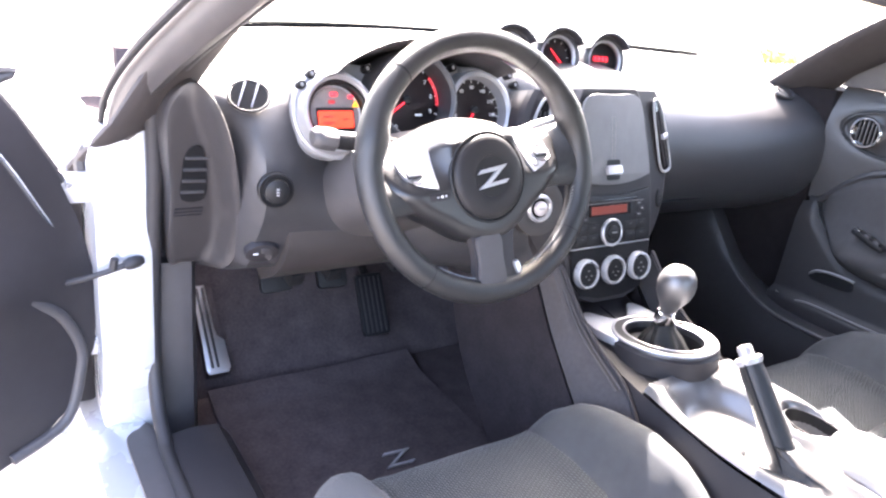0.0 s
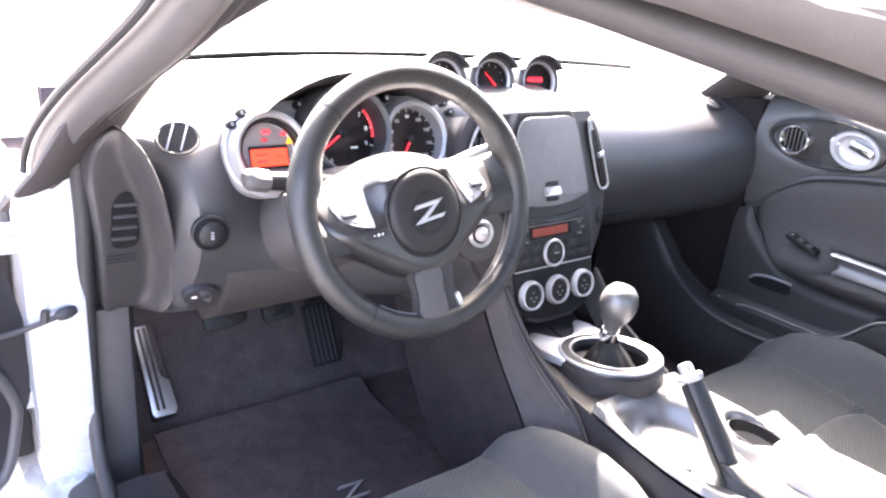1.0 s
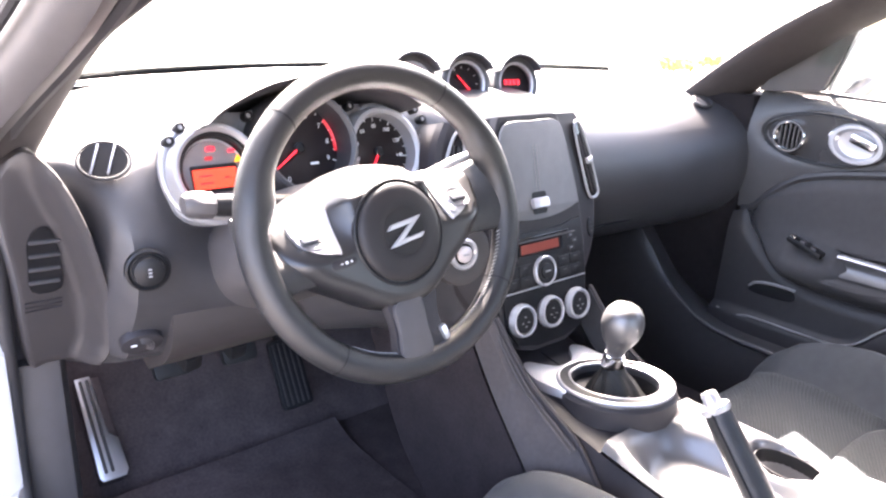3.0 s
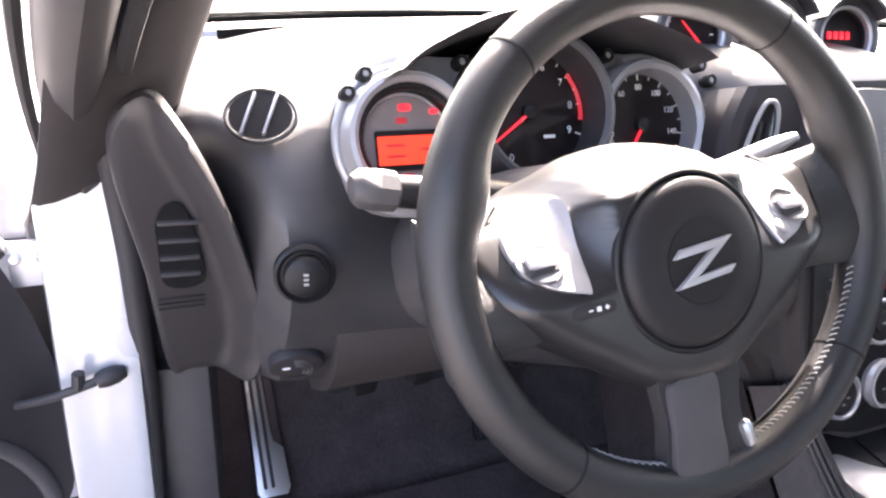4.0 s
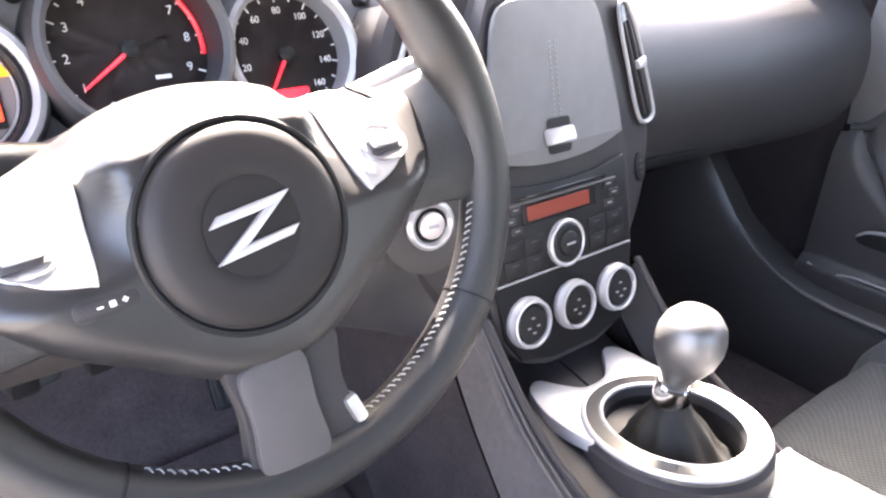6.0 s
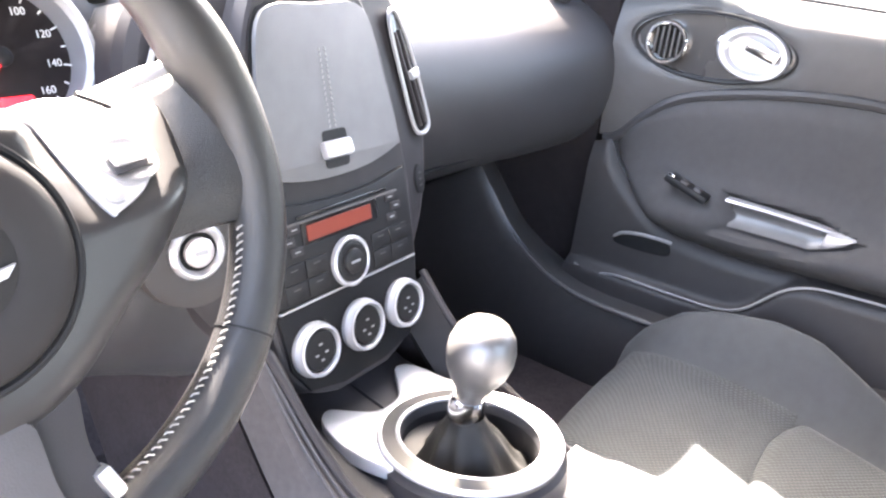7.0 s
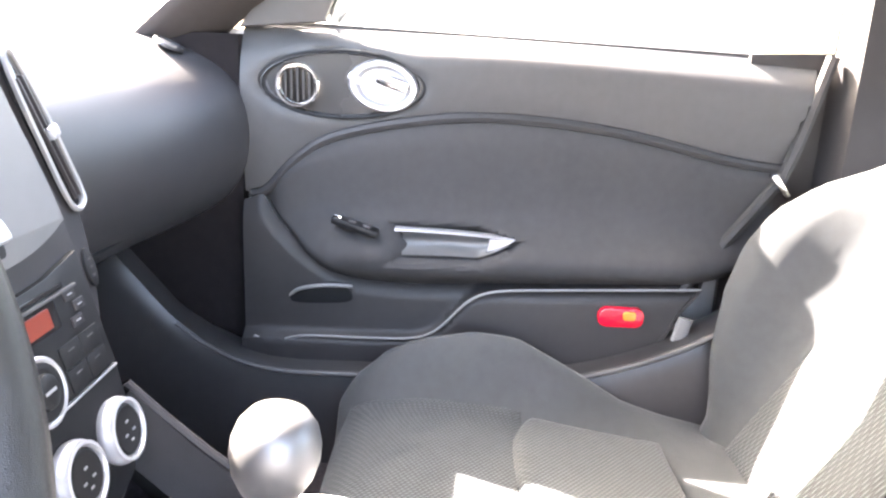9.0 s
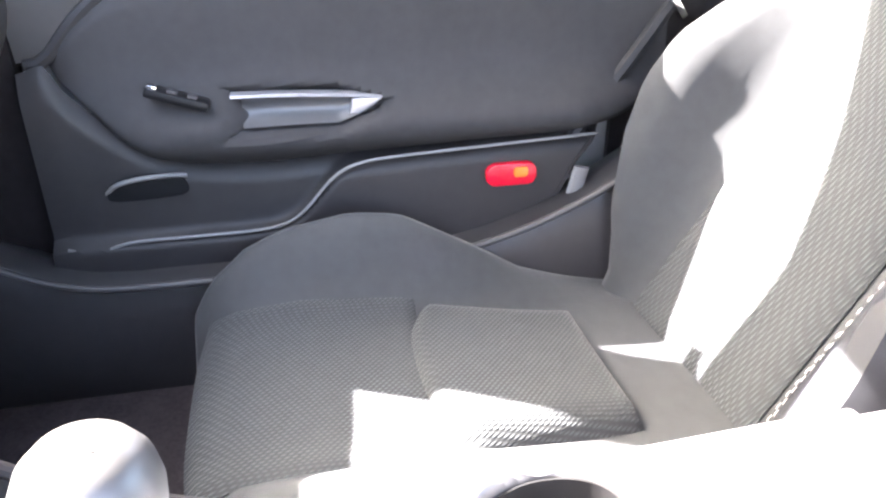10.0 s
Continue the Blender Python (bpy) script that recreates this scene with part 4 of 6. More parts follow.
bm = lathe([(0.0535, 0.010), (0.0530, 0.0180), (0.0505, 0.0210), (0.044, 0.0233), (0.034, 0.0244), (0.027, 0.0247), (0.0264, 0.0243), (0.001, 0.0243)], 64, H)
part("horn_pad", bm, HORN, wheel, "round horn pad")
part("horn_centre", lathe([(0.0258, 0.022), (0.0256, 0.0247), (0.020, 0.0250), (0.001, 0.0252)], 48, H), HORNDISC, wheel, "darker round centre of the horn pad")
part("horn_joint", ring(0.0580, 0.0537, 0.0172, H, seg=64), BLACK, wheel)
# lower spoke
L_ = H @ Matrix.Rotation(radians(-3), 4, "Z")
pts = [(-0.027, -0.060), (0.032, -0.060), (0.033, -0.100), (0.038, -0.132), (0.028, -0.140), (-0.022, -0.140), (-0.031, -0.134), (-0.028, -0.100)]
part("lower_spoke", plate(spline(pts, 44, True), 0.012, 0.004, L_ @ Matrix.Translation((0, 0, -0.004))), TRIM, wheel)
pts = [(-0.025, -0.076), (-0.006, -0.072), (0.012, -0.075), (0.013, -0.104), (0.014, -0.134), (-0.004, -0.138), (-0.026, -0.134), (-0.025, -0.104)]
part("lower_spoke_trim", plate(spline(pts, 40, True), 0.007, 0.003, L_ @ Matrix.Translation((0, 0, 0.006))), TRIM2, wheel, "grey painted trim of the lower spoke")
part("rim_cap", block(0.009, 0.019, 0.012, 0.004, pose(0.021, -0.135, 0.006, 0, 0, 14)), ALLOY, wheel, "bright end clip of the stitching")
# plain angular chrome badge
for q in (((-0.0245, 0.0055), (0.0130, 0.0075), (0.0250, 0.0135), (-0.0185, 0.0110)), ((0.0070, 0.0072), (0.0250, 0.0135), (-0.0065, -0.0082), (-0.0260, -0.0145)), ((-0.0260, -0.0145), (-0.0125, -0.0085), (0.0250, -0.0065), (0.0195, -0.0115))):
    part("badge_bar", plate([(x * 0.92, y * 0.92) for x, y in q], 0.004, 0.0008, H @ Matrix.Translation((0, 0, 0.0244))), SILVER, wheel, "chrome bar of the badge")
for dx, w, h in ((-0.008, 0.004, 0.0012), (0.0, 0.004, 0.004), (0.008, 0.004, 0.0012), (0.008, 0.0012, 0.004)):
    part("volume_mark", block(w, h, 0.0006, 0, H @ Matrix.Translation((-0.073 + dx * 0.72, -0.0135, 0.0162)) @ Matrix.Diagonal((0.7, 0.7, 1, 1))), MARK, wheel)
part("switch_plate", plate(rounded(0.032, 0.010, 0.004), 0.0058, 0.002, H @ Matrix.Translation((-0.075, -0.0135, 0.0102))), TRIM, wheel)

# ---------------------------------------------------------------- three gauges on top of the dash
pods = thing("gauge_pods", pose(0.012, 0.345, 0.83), "three hooded auxiliary gauges on top of the dashboard", "gauges")
pi_ = pods.matrix_world.inverted()
bm = loft([[(0.012 + 0.165 * u, 0.50, 0.845), (0.012 + 0.160 * u, 0.38, 0.862 - 0.02 * abs(u) ** 3), (0.012 + 0.16 * u, 0.33, 0.846), (0.012 + 0.16 * u, 0.30, 0.830), (0.012 + 0.165 * u, 0.36, 0.82)] for u in np.linspace(-1, 1, 14)])
part("plinth", local(bm, pi_), DASH, pods)
for x, dz in ((-0.104, 0.004), (0.010, 0.004), (0.129, 0.0)):
    m = facing(x, 0.335, 0.862 + dz, 14, -10)
    g = part("pod", local(ring(0.047, 0.036, 0.036, m @ Matrix.Translation((0, 0, -0.024)), round_=0.25), pi_ @ Matrix()), DASH, pods, "hooded round gauge pod")
    rr = [[(q * math.cos(a), q * math.sin(a), z) for a in np.linspace(0, 2 * math.pi, 32, endpoint=False)] for q, z in ((0.047, -0.02), (0.044, -0.06), (0.030, -0.10), (0.012, -0.12), (0.001, -0.122))]
    part("shell", local(loft(rr), pi_ @ m), DASH, g)
    part("bezel", local(ring(0.038, 0.033, 0.008, m @ Matrix.Translation((0, 0, 0.003))), pi_), SILVER, g, "silver bezel")
    part("visor", local(loft([[(0.049 * math.cos(a) * k, 0.049 * math.sin(a) * k, z) for a in np.linspace(radians(25), radians(155), 20)] for k, z in ((1.0, 0.0), (1.0, 0.030), (0.93, 0.030), (0.93, 0.0))], closed=False, caps=False, loop=True), pi_ @ m), DASH, g)
    part("face", local(lathe([(0.034, -0.004), (0.001, -0.004)], 32, m), pi_), DIAL, g)
    if x > 0.1:
        for k in range(4):
            part("clock_digit", local(block(0.006, 0.009, 0.0008, 0.0004, m @ Matrix.Translation((-0.014 + 0.0088 * k, 0.004, -0.003))), pi_), REDGLOW, g)
    else:
        part("needle", local(tube([(0.012, -0.010, -0.001), (-0.010, 0.014, -0.001)], [0.0014, 0.0006], 6), pi_ @ m), REDGLOW, g)
        for a in range(-30, 211, 30):
            c, s = math.cos(radians(a)), math.sin(radians(a))
            part("tick", local(block(0.004, 0.001, 0.0006, 0, m @ Matrix.Translation((0.028 * c, 0.028 * s, -0.0035)) @ Matrix.Rotation(radians(a), 4, "Z")), pi_), MARK, g)

# ---------------------------------------------------------------- centre stack
ST = facing(0, 0.14, 0.709, 14)
stack = thing("centre_stack", ST, "charcoal centre stack with a lidded cubby and controls", "centre stack")
VK = [(0.132, 0.060, 0.148, 0.05), (0.10, 0.075, 0.167, 0.052), (0.05, 0.088, 0.179, 0.055), (0.0, 0.096, 0.181, 0.055), (-0.05, 0.101, 0.176, 0.050), (-0.10, 0.101, 0.160, 0.045), (-0.15, 0.097, 0.130, 0.040), (-0.19, 0.090, 0.108, 0.035), (-0.215, 0.068, 0.085, 0.030), (-0.228, 0.035, 0.05, 0.028)]
sp_v = spline([(a, b, c, d) for a, b, c, d in VK], 36)
rings = []
for v, a, b, d in sp_v:
    side = [(a, 0.0), (a + 0.003, -0.002), (a + 0.007, -0.014), (a + 0.012, -0.018), (a + (b - a) * 0.55, -0.022), (b - 0.014, -0.025), (b - 0.005, -0.030), (b - 0.001, -0.040), (b, -0.060), (b, -0.08)]
    half = [(p[0], v, p[1]) for p in side]
    rings.append([(-x, y, z) for x, y, z in half[::-1]] + half + [(b - 0.01, v, -0.11), (-b + 0.01, v, -0.11)])
part("shell", loft(rings), TRIM, stack, sharp=14)
# cubby lid
outline = spline([(-0.060, 0.118), (0.0, 0.123), (0.060, 0.118), (0.078, 0.06), (0.090, -0.004), (0.084, -0.014), (0.045, -0.024), (0.0, -0.027), (-0.045, -0.024), (-0.084, -0.014), (-0.090, -0.004), (-0.078, 0.06)], 60, True)
part("lid_joint", plate(outline, 0.0012, 0, Matrix.Diagonal((1.03, 1.025, 1, 1))), BLACK, stack)
lid = part("cubby_lid", plate(outline, 0.006, 0.003), LIDVINYL, stack, "grained cubby lid with a stitched centre seam")
for s in (-1, 1):
    for k in range(17):
        part("stitch", block(0.0009, 0.0030, 0.001, 0.0003, Matrix.Translation((s * 0.0035, 0.085 - 0.0048 * k, 0.0064)) @ Matrix.Rotation(radians(s * 20), 4, "Z")), RIMTHREAD, lid)
part("latch_well", plate(rounded(0.030, 0.034, 0.004), 0.0015, 0, Matrix.Translation((0, -0.002, 0.0055))), BLACK, lid)
part("latch", block(0.036, 0.016, 0.009, 0.004, Matrix.Translation((-0.002, -0.002, 0.010)) @ Matrix.Rotation(radians(-14), 4, "X")), SILVER, lid, "bright latch button")
# upright vents at both sides
for s in (-1, 1):
    m = Matrix.Translation((s * 0.1470, 0.046, -0.0245)) @ Matrix.Rotation(radians(s * 8), 4, "Y") @ Matrix.Rotation(radians(s * 15), 4, "Z") @ Matrix.Diagonal((s, 1, 1, 1))
    vt = part("side_vent", plate(spline([(-0.012, -0.052), (0.013, -0.058), (0.017, -0.03), (0.014, 0.03), (0.004, 0.068), (-0.010, 0.062), (-0.014, 0.0)], 36, True), 0.006, 0.002, m), GLOSS, stack, "tall narrow air vent")
    part("vent_rim", tube([m @ Vector((p[0] * 1.06, p[1] * 1.03, 0.006)) for p in spline([(-0.012, -0.052), (0.013, -0.058), (0.017, -0.03), (0.014, 0.03), (0.004, 0.068), (-0.010, 0.062), (-0.014, 0.0)], 40, True)], 0.0025, 6, closed=True), PANEL, vt)
    for dx in (-0.005, 0.004):
        part("blade", block(0.0025, 0.105, 0.006, 0.001, m @ Matrix.Translation((dx, 0.0, 0.006)) @ Matrix.Rotation(radians(s * 3), 4, "Z")), TRIM, vt)
    part("vent_tab", block(0.016, 0.010, 0.008, 0.003, m @ Matrix.Translation((0.004, 0.004, 0.010))), SILVER, vt, "silver vent tab")
    bm_ = Matrix.Translation((s * 0.149, -0.062, -0.0245)) @ Matrix.Rotation(radians(s * 8), 4, "Y")
    sb_ = part("side_button", plate(ellipse(0.010, 0.017, 28), 0.004, 0.0015, bm_), BLACK, stack, "oval switch on the stack's edge")
    for dy in (-0.007, 0.0, 0.007):
        part("button_mark", block(0.006, 0.0015, 0.0006, 0, bm_ @ Matrix.Translation((0, dy, 0.0042))), TRIM2, sb_)
# radio
rad_out = [(-0.092, -0.036), (-0.045, -0.044), (0.0, -0.046), (0.045, -0.044), (0.092, -0.036), (0.094, -0.128), (-0.094, -0.128)]
radio = part("radio", plate(rad_out, 0.005, 0.0015), BLACK, stack, "black radio with a dim red display")
part("disc_slot", block(0.120, 0.0035, 0.002, 0.0008, Matrix.Translation((0, -0.053, 0.0055))), GLOSS, radio)
part("slot_lip", block(0.150, 0.0022, 0.003, 0.0008, Matrix.Translation((0, -0.0575, 0.006))), TRIM2, radio)
part("display_glass", plate(rounded(0.100, 0.020, 0.002), 0.0012, 0, Matrix.Translation((-0.006, -0.069, 0.005))), GLOSS, radio)
part("display", plate(rounded(0.084, 0.014, 0.001), 0.0008, 0, Matrix.Translation((-0.008, -0.069, 0.0062))), RADIOLCD, radio, "dim red radio display")
for k in range(3):
    for s in (-1, 1):
        part("radio_button", block(0.014, 0.0075, 0.002, 0.0006, Matrix.Translation((s * (0.064 + 0.008 * (k % 2)), -0.062 - 0.010 * k, 0.0055))), TRIM, radio)
        part("button_mark", block(0.006, 0.0010, 0.0005, 0, Matrix.Translation((s * (0.064 + 0.008 * (k % 2)), -0.062 - 0.010 * k, 0.0066))), PANEL, radio)
for k in range(2):
    for s in (-1, 1):
        for j in range(2):
            part("radio_button", block(0.026, 0.0165, 0.0016, 0.0005, Matrix.Translation((s * (0.044 + 0.027 * j), -0.100 - 0.0175 * k, 0.0054))), BLACK, radio)
            part("button_mark", block(0.008, 0.0010, 0.0005, 0, Matrix.Translation((s * (0.044 + 0.027 * j), -0.097 - 0.0175 * k, 0.0063))), TRIM2, radio)
kb = part("volume_knob", ring(0.0240, 0.0200, 0.007, T((-0.003, -0.108), 0.004)), SILVER, radio, "chrome-rimmed volume knob")
part("knob_cap", lathe([(0.0200, 0.004), (0.0195, 0.0105), (0.017, 0.0115), (0.0125, 0.0105), (0.0118, 0.013), (0.010, 0.014), (0.001, 0.0138)], 32, T((-0.003, -0.108))), BLACK, kb)
part("knob_mark", block(0.012, 0.002, 0.0005, 0, T((-0.003, -0.108), 0.0142)), PANEL, kb)
# climate panel
clim_out = [(-0.095, -0.132), (0.095, -0.132), (0.090, -0.185), (0.072, -0.212), (0.030, -0.222), (-0.030, -0.222), (-0.072, -0.212), (-0.090, -0.185)]
clim = part("climate_panel", plate(clim_out, 0.004, 0.0015), CLIMATE, stack, "black climate panel with three silver-rimmed knobs")
part("panel_line", block(0.188, 0.0022, 0.003, 0.0008, Matrix.Translation((0, -0.1305, 0.004))), PANEL, stack)
for x in (-0.063, 0.0, 0.063):
    c = (x, -0.1735)
    k = part("knob_ring", lathe([(0.0250, 0.003), (0.0260, 0.007), (0.0257, 0.010), (0.0240, 0.0125), (0.0240, 0.016), (0.0215, 0.0165), (0.0200, 0.013), (0.0200, 0.003)], 44, T(c)), SILVER, clim, "silver-rimmed climate knob")
    part("knob_face", lathe([(0.0199, 0.008), (0.0195, 0.0130), (0.0175, 0.0150), (0.001, 0.0150)], 32, T(c)), BLACK, k)
    for dx, dy in ((0.0, 0.006), (-0.006, -0.003), (0.006, -0.003), (0, -0.009)):
        part("knob_mark", block(0.004, 0.0016, 0.0005, 0, T((c[0] + dx, c[1] + dy), 0.0153)), PANEL, k)

# ---------------------------------------------------------------- centre console
console = thing("centre_console", pose(0, -0.2, FLOOR_Z), "silver-topped centre console with dark sides between the seats", "console")
co = console.matrix_world.inverted()


def con_half(y):
    return float(np.interp(y, [-0.80, -0.42, -0.26, -0.12, -0.05, 0.0, 0.10], [0.135, 0.138, 0.134, 0.114, 0.108, 0.102, 0.090]))


def con_right(y):
    return float(np.interp(y, [-0.80, -0.42, -0.26, -0.12, -0.05, 0.0, 0.10], [0.098, 0.098, 0.101, 0.096, 0.100, 0.102, 0.090]))


def con_top(y):
    return float(np.interp(y, [-0.80, -0.44, -0.30, -0.12, 0.02, 0.10, 0.16], [0.468, 0.460, 0.452, 0.452, 0.466, 0.478, 0.50]))


rings = []
for y in np.linspace(-0.90, 0.20, 44):
    h, g, t = con_half(y), con_right(y), con_top(y) - 0.012
    rings.append([(-h - 0.02, y, FLOOR_Z), (-h - 0.012, y, 0.30), (-h - 0.002, y, t - 0.03), (-h + 0.006, y, t - 0.006), (-h + 0.02, y, t), (g - 0.02, y, t), (g - 0.006, y, t - 0.006), (g + 0.002, y, t - 0.03), (g + 0.014, y, 0.30), (g + 0.03, y, FLOOR_Z)])
for r in rings:
    y = r[0][1]
    if -0.44 < y < -0.125:
        for j in (4, 5):
            r[j] = (r[j][0], y, r[j][2] - 0.06)
part("side_body", local(loft(rings), co), TRIM, console, "dark plastic console body")

TRAY, CUP = (-0.044, -0.250), (0.060, -0.280)


def top_at(u, v):
    y = -0.112 - 0.398 * v
    h, g = con_half(y) - 0.004, con_right(y) - 0.002
    x = -h + u * (h + g)
    z = con_top(y) + 0.004 * (1 - (u * 2 - 1) ** 2)
    e = (abs((x - TRAY[0]) / 0.074) ** 2.6 + abs((y - TRAY[1]) / 0.125) ** 2.6) ** (1 / 2.6)
    z -= 0.042 * (1 / (1 + math.exp((e - 0.88) * 16)))
    e = math.hypot((x - CUP[0]) / 0.034, (y - CUP[1]) / 0.052)
    z -= 0.050 * (1 / (1 + math.exp((e - 0.90) * 18)))
    s = abs(u * 2 - 1)
    return Vector((x, y, z - 0.010 * max(0, (s - 0.9) / 0.1) ** 2))


part("top_trim", local(thicken(sheet(top_at, 110, 150), 0.003), co), CONSOLE, console, "satin silver console top with a tray and a cup well")
part("cup_well", local(lathe([(0.029, 0.0), (0.0295, 0.040), (0.0282, 0.040), (0.027, 0.006), (0.001, 0.005)], 32, Matrix.Translation((CUP[0], CUP[1], 0.404)) @ Matrix.Diagonal((1, 1.55, 1, 1))), co), BLACK, console)
part("tray_lamp", local(lathe([(0.010, 0), (0.010, 0.006), (0.007, 0.008), (0.001, 0.008)], 20, pose(-0.098, -0.268, 0.436)), co), BLACK, console)
# armrest lid at the rear
lid_out = [(p[0], p[1]) for p in spline([(0.020, -0.328), (0.050, -0.346), (0.066, -0.41), (0.070, -0.60), (0.068, -0.80), (0.02, -0.83), (-0.07, -0.83), (-0.112, -0.80), (-0.114, -0.60), (-0.092, -0.50), (-0.048, -0.43), (-0.036, -0.37), (-0.010, -0.336)], 64, True)]
part("armrest_lid", local(plate(lid_out, 0.040, 0.014, pose(0, 0, 0.444), 4), co), SILVER, console, "pale satin armrest lid")
bm = tube([(x * 1.01, -0.58 + (y + 0.58) * 1.005, con_top(y) + 0.005) for x, y in lid_out], 0.0015, 6, closed=True)
part("lid_joint", local(bm, co), BLACK, console)
bm = tube(spline([(-0.030, -0.388, 0.4842), (0.010, -0.388, 0.4842), (0.032, -0.396, 0.4842), (0.048, -0.415, 0.4842), (0.056, -0.445, 0.4842), (0.058, -0.60, 0.4842)], 30), 0.0012, 6)
part("lid_seam", local(bm, co), TRIM2, console)
bm = tube([(0.0, y, con_top(y) - 0.011) for y in np.linspace(0.045, 0.10, 6)], 0.0015, 6)
part("fascia_seam", local(bm, co), BLACK, console)
# side wings that run up to the stack
for s in (-1, 1):
    e1 = spline([(s * 0.104, 0.10, 0.555), (s * 0.106, 0.02, 0.48), (s * 0.110, -0.08, 0.43), (s * 0.13, -0.15, 0.37)], 14)
    e2 = spline([(s * 0.135, 0.135, 0.54), (s * 0.142, 0.065, 0.455), (s * 0.148, -0.02, 0.37), (s * 0.150, -0.10, 0.28)], 14)
    e3 = spline([(s * 0.135, 0.42, 0.50), (s * 0.140, 0.36, 0.40), (s * 0.148, 0.28, 0.28), (s * 0.150, 0.16, FLOOR_Z)], 14)
    e4 = [(x * 0.82, y + 0.02, z - 0.02) for x, y, z in e2]
    e5 = [(x * 0.8, y + 0.02, z - 0.03) for x, y, z in e1]
    # the passenger's wing has a darker colour, to look shaded where sun reaches it
    part("knee_wing", local(loft([e1, [(np.array(a) + np.array(b)) / 2 + np.array((s * 0.006, -0.008, 0.006)) for a, b in zip(e1, e2)], e2, e4, e5], closed=False, caps=False, loop=True), co), KNEEPAD if s < 0 else WING, console, "padded knee wing of the console" if s < 0 else "smooth charcoal knee wing of the console, shade put into its colour")
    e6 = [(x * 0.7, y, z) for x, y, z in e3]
    part("tunnel_side", local(loft([e4, [(x * 0.985, y + 0.01, z) for x, y, z in e2], e3, e6], closed=False, caps=False, loop=True), co), TUNNEL, console, "carpeted tunnel side with shade in its colour")
    bm = tube(spline([(s * 0.110, 0.105, 0.558), (s * 0.111, 0.02, 0.482), (s * 0.114, -0.08, 0.432), (s * 0.132, -0.15, 0.372)], 20), 0.004, 8)
    part("wing_piping", local(bm, co), TRIM, console)
    for d in (0.010, 0.018):
        bm = tube(spline([(s * (0.110 + 0.35 * d), 0.105 + 0.3 * d, 0.558 - 0.25 * d), (s * (0.112 + 0.6 * d), 0.02 + 0.3 * d, 0.484 - 0.3 * d), (s * (0.116 + 0.7 * d), -0.08 + 0.3 * d, 0.434 - 0.4 * d)], 18), 0.0016, 6)
        part("wing_seam", local(bm, co), TRIM2, console)

# ---------------------------------------------------------------- gear lever
SH = pose(0.0, -0.045, 0.462, -6.5)
shifter = thing("gear_lever", SH, "gear lever with a satin ball knob, leather boot and winged surround", "gear lever")
hole = ellipse(0.056, 0.066, 48)
outer = ellipse(0.077, 0.086, 48)
bm = loft([[(x, y, 0.0) for x, y in hole], [(x, y, 0.0) for x, y in outer], [(x, y, 0.016) for x, y in outer], [(x * 0.965, y * 0.965, 0.021) for x, y in outer], [(x * 1.09, y * 1.09, 0.021) for x, y in hole], [(x * 1.02, y * 1.02, 0.017) for x, y in hole], [(x, y, 0.008) for x, y in hole]], loop=True)
part("surround", bm, GUNMETAL, shifter, "dark satin oval surround with bright edges")
part("surround_edge", tube([(x * 0.988, y * 0.988, 0.0185) for x, y in outer], 0.0030, 8, closed=True), SILVER, shifter, "bright outer edge of the surround")
part("inner_edge", tube([(x * 1.05, y * 1.05, 0.0195) for x, y in hole], 0.0022, 8, closed=True), SILVER, shifter)
rub = ellipse(0.081, 0.091, 48)
part("surround_base", loft([[(x, y, z) for x, y in e] for e, z in ((rub, -0.020), (rub, 0.008), (outer, 0.012))], caps=False), TRIM, shifter)
wing = spline([(-0.077, 0.050), (-0.075, 0.090), (-0.067, 0.120), (-0.050, 0.128), (-0.032, 0.110), (-0.014, 0.096), (0.014, 0.096), (0.032, 0.110), (0.050, 0.128), (0.067, 0.120), (0.076, 0.090), (0.077, 0.050), (0.068, 0.030), (0.04, 0.068), (0, 0.080), (-0.04, 0.068), (-0.068, 0.030)], 80, True)
bm = plate(wing, 0.014, 0.004, Matrix.Translation((0, 0, 0.002)))
for v in bm.verts:
    v.co.z += 0.22 * max(0.0, v.co.y - 0.085)
part("surround_wing", bm, SILVER, shifter, "bright silver winged front of the surround")
# boot
rings = []
for u in np.linspace(0, 1, 16):
    r = 0.047 * (1 - u) ** 1.25 + 0.0155
    z = -0.030 + 0.072 * u + 0.002 * math.sin(u * 12)
    rings.append([((r + 0.0045 * math.sin(a * 9 + u * 3) * (1 - u)) * math.cos(a), (r * 1.12 + 0.0045 * math.sin(a * 9 + u) * (1 - u)) * math.sin(a) + 0.004 * u, z) for a in np.linspace(0, 2 * math.pi, 90, endpoint=False)])
part("boot_well", loft([[(x * k, y * k, z) for x, y in hole] for k, z in ((1.0, 0.008), (0.99, -0.02), (0.96, -0.032), (0.5, -0.034), (0.02, -0.034))], caps=False), BLACK, shifter)
part("boot", loft(rings, caps=False), BOOT, shifter, "creased black leather boot")
LEAN = pose(-0.002, 0.004, 0.046, 14) @ Matrix.Translation((0, 0, -0.042))      # the lever leans back
part("collar", lathe([(0.0155, 0.036), (0.0165, 0.040), (0.0155, 0.056), (0.0135, 0.058)], 28, LEAN), CHROME, shifter, "chrome collar")
part("knob", lathe([(0.0125, 0.054), (0.0130, 0.062), (0.0155, 0.070), (0.0215, 0.079), (0.0275, 0.091), (0.0302, 0.104), (0.0298, 0.114), (0.0265, 0.125), (0.020, 0.1335), (0.011, 0.138), (0.001, 0.1392)], 40, LEAN), KNOB, shifter, "satin metal ball knob")
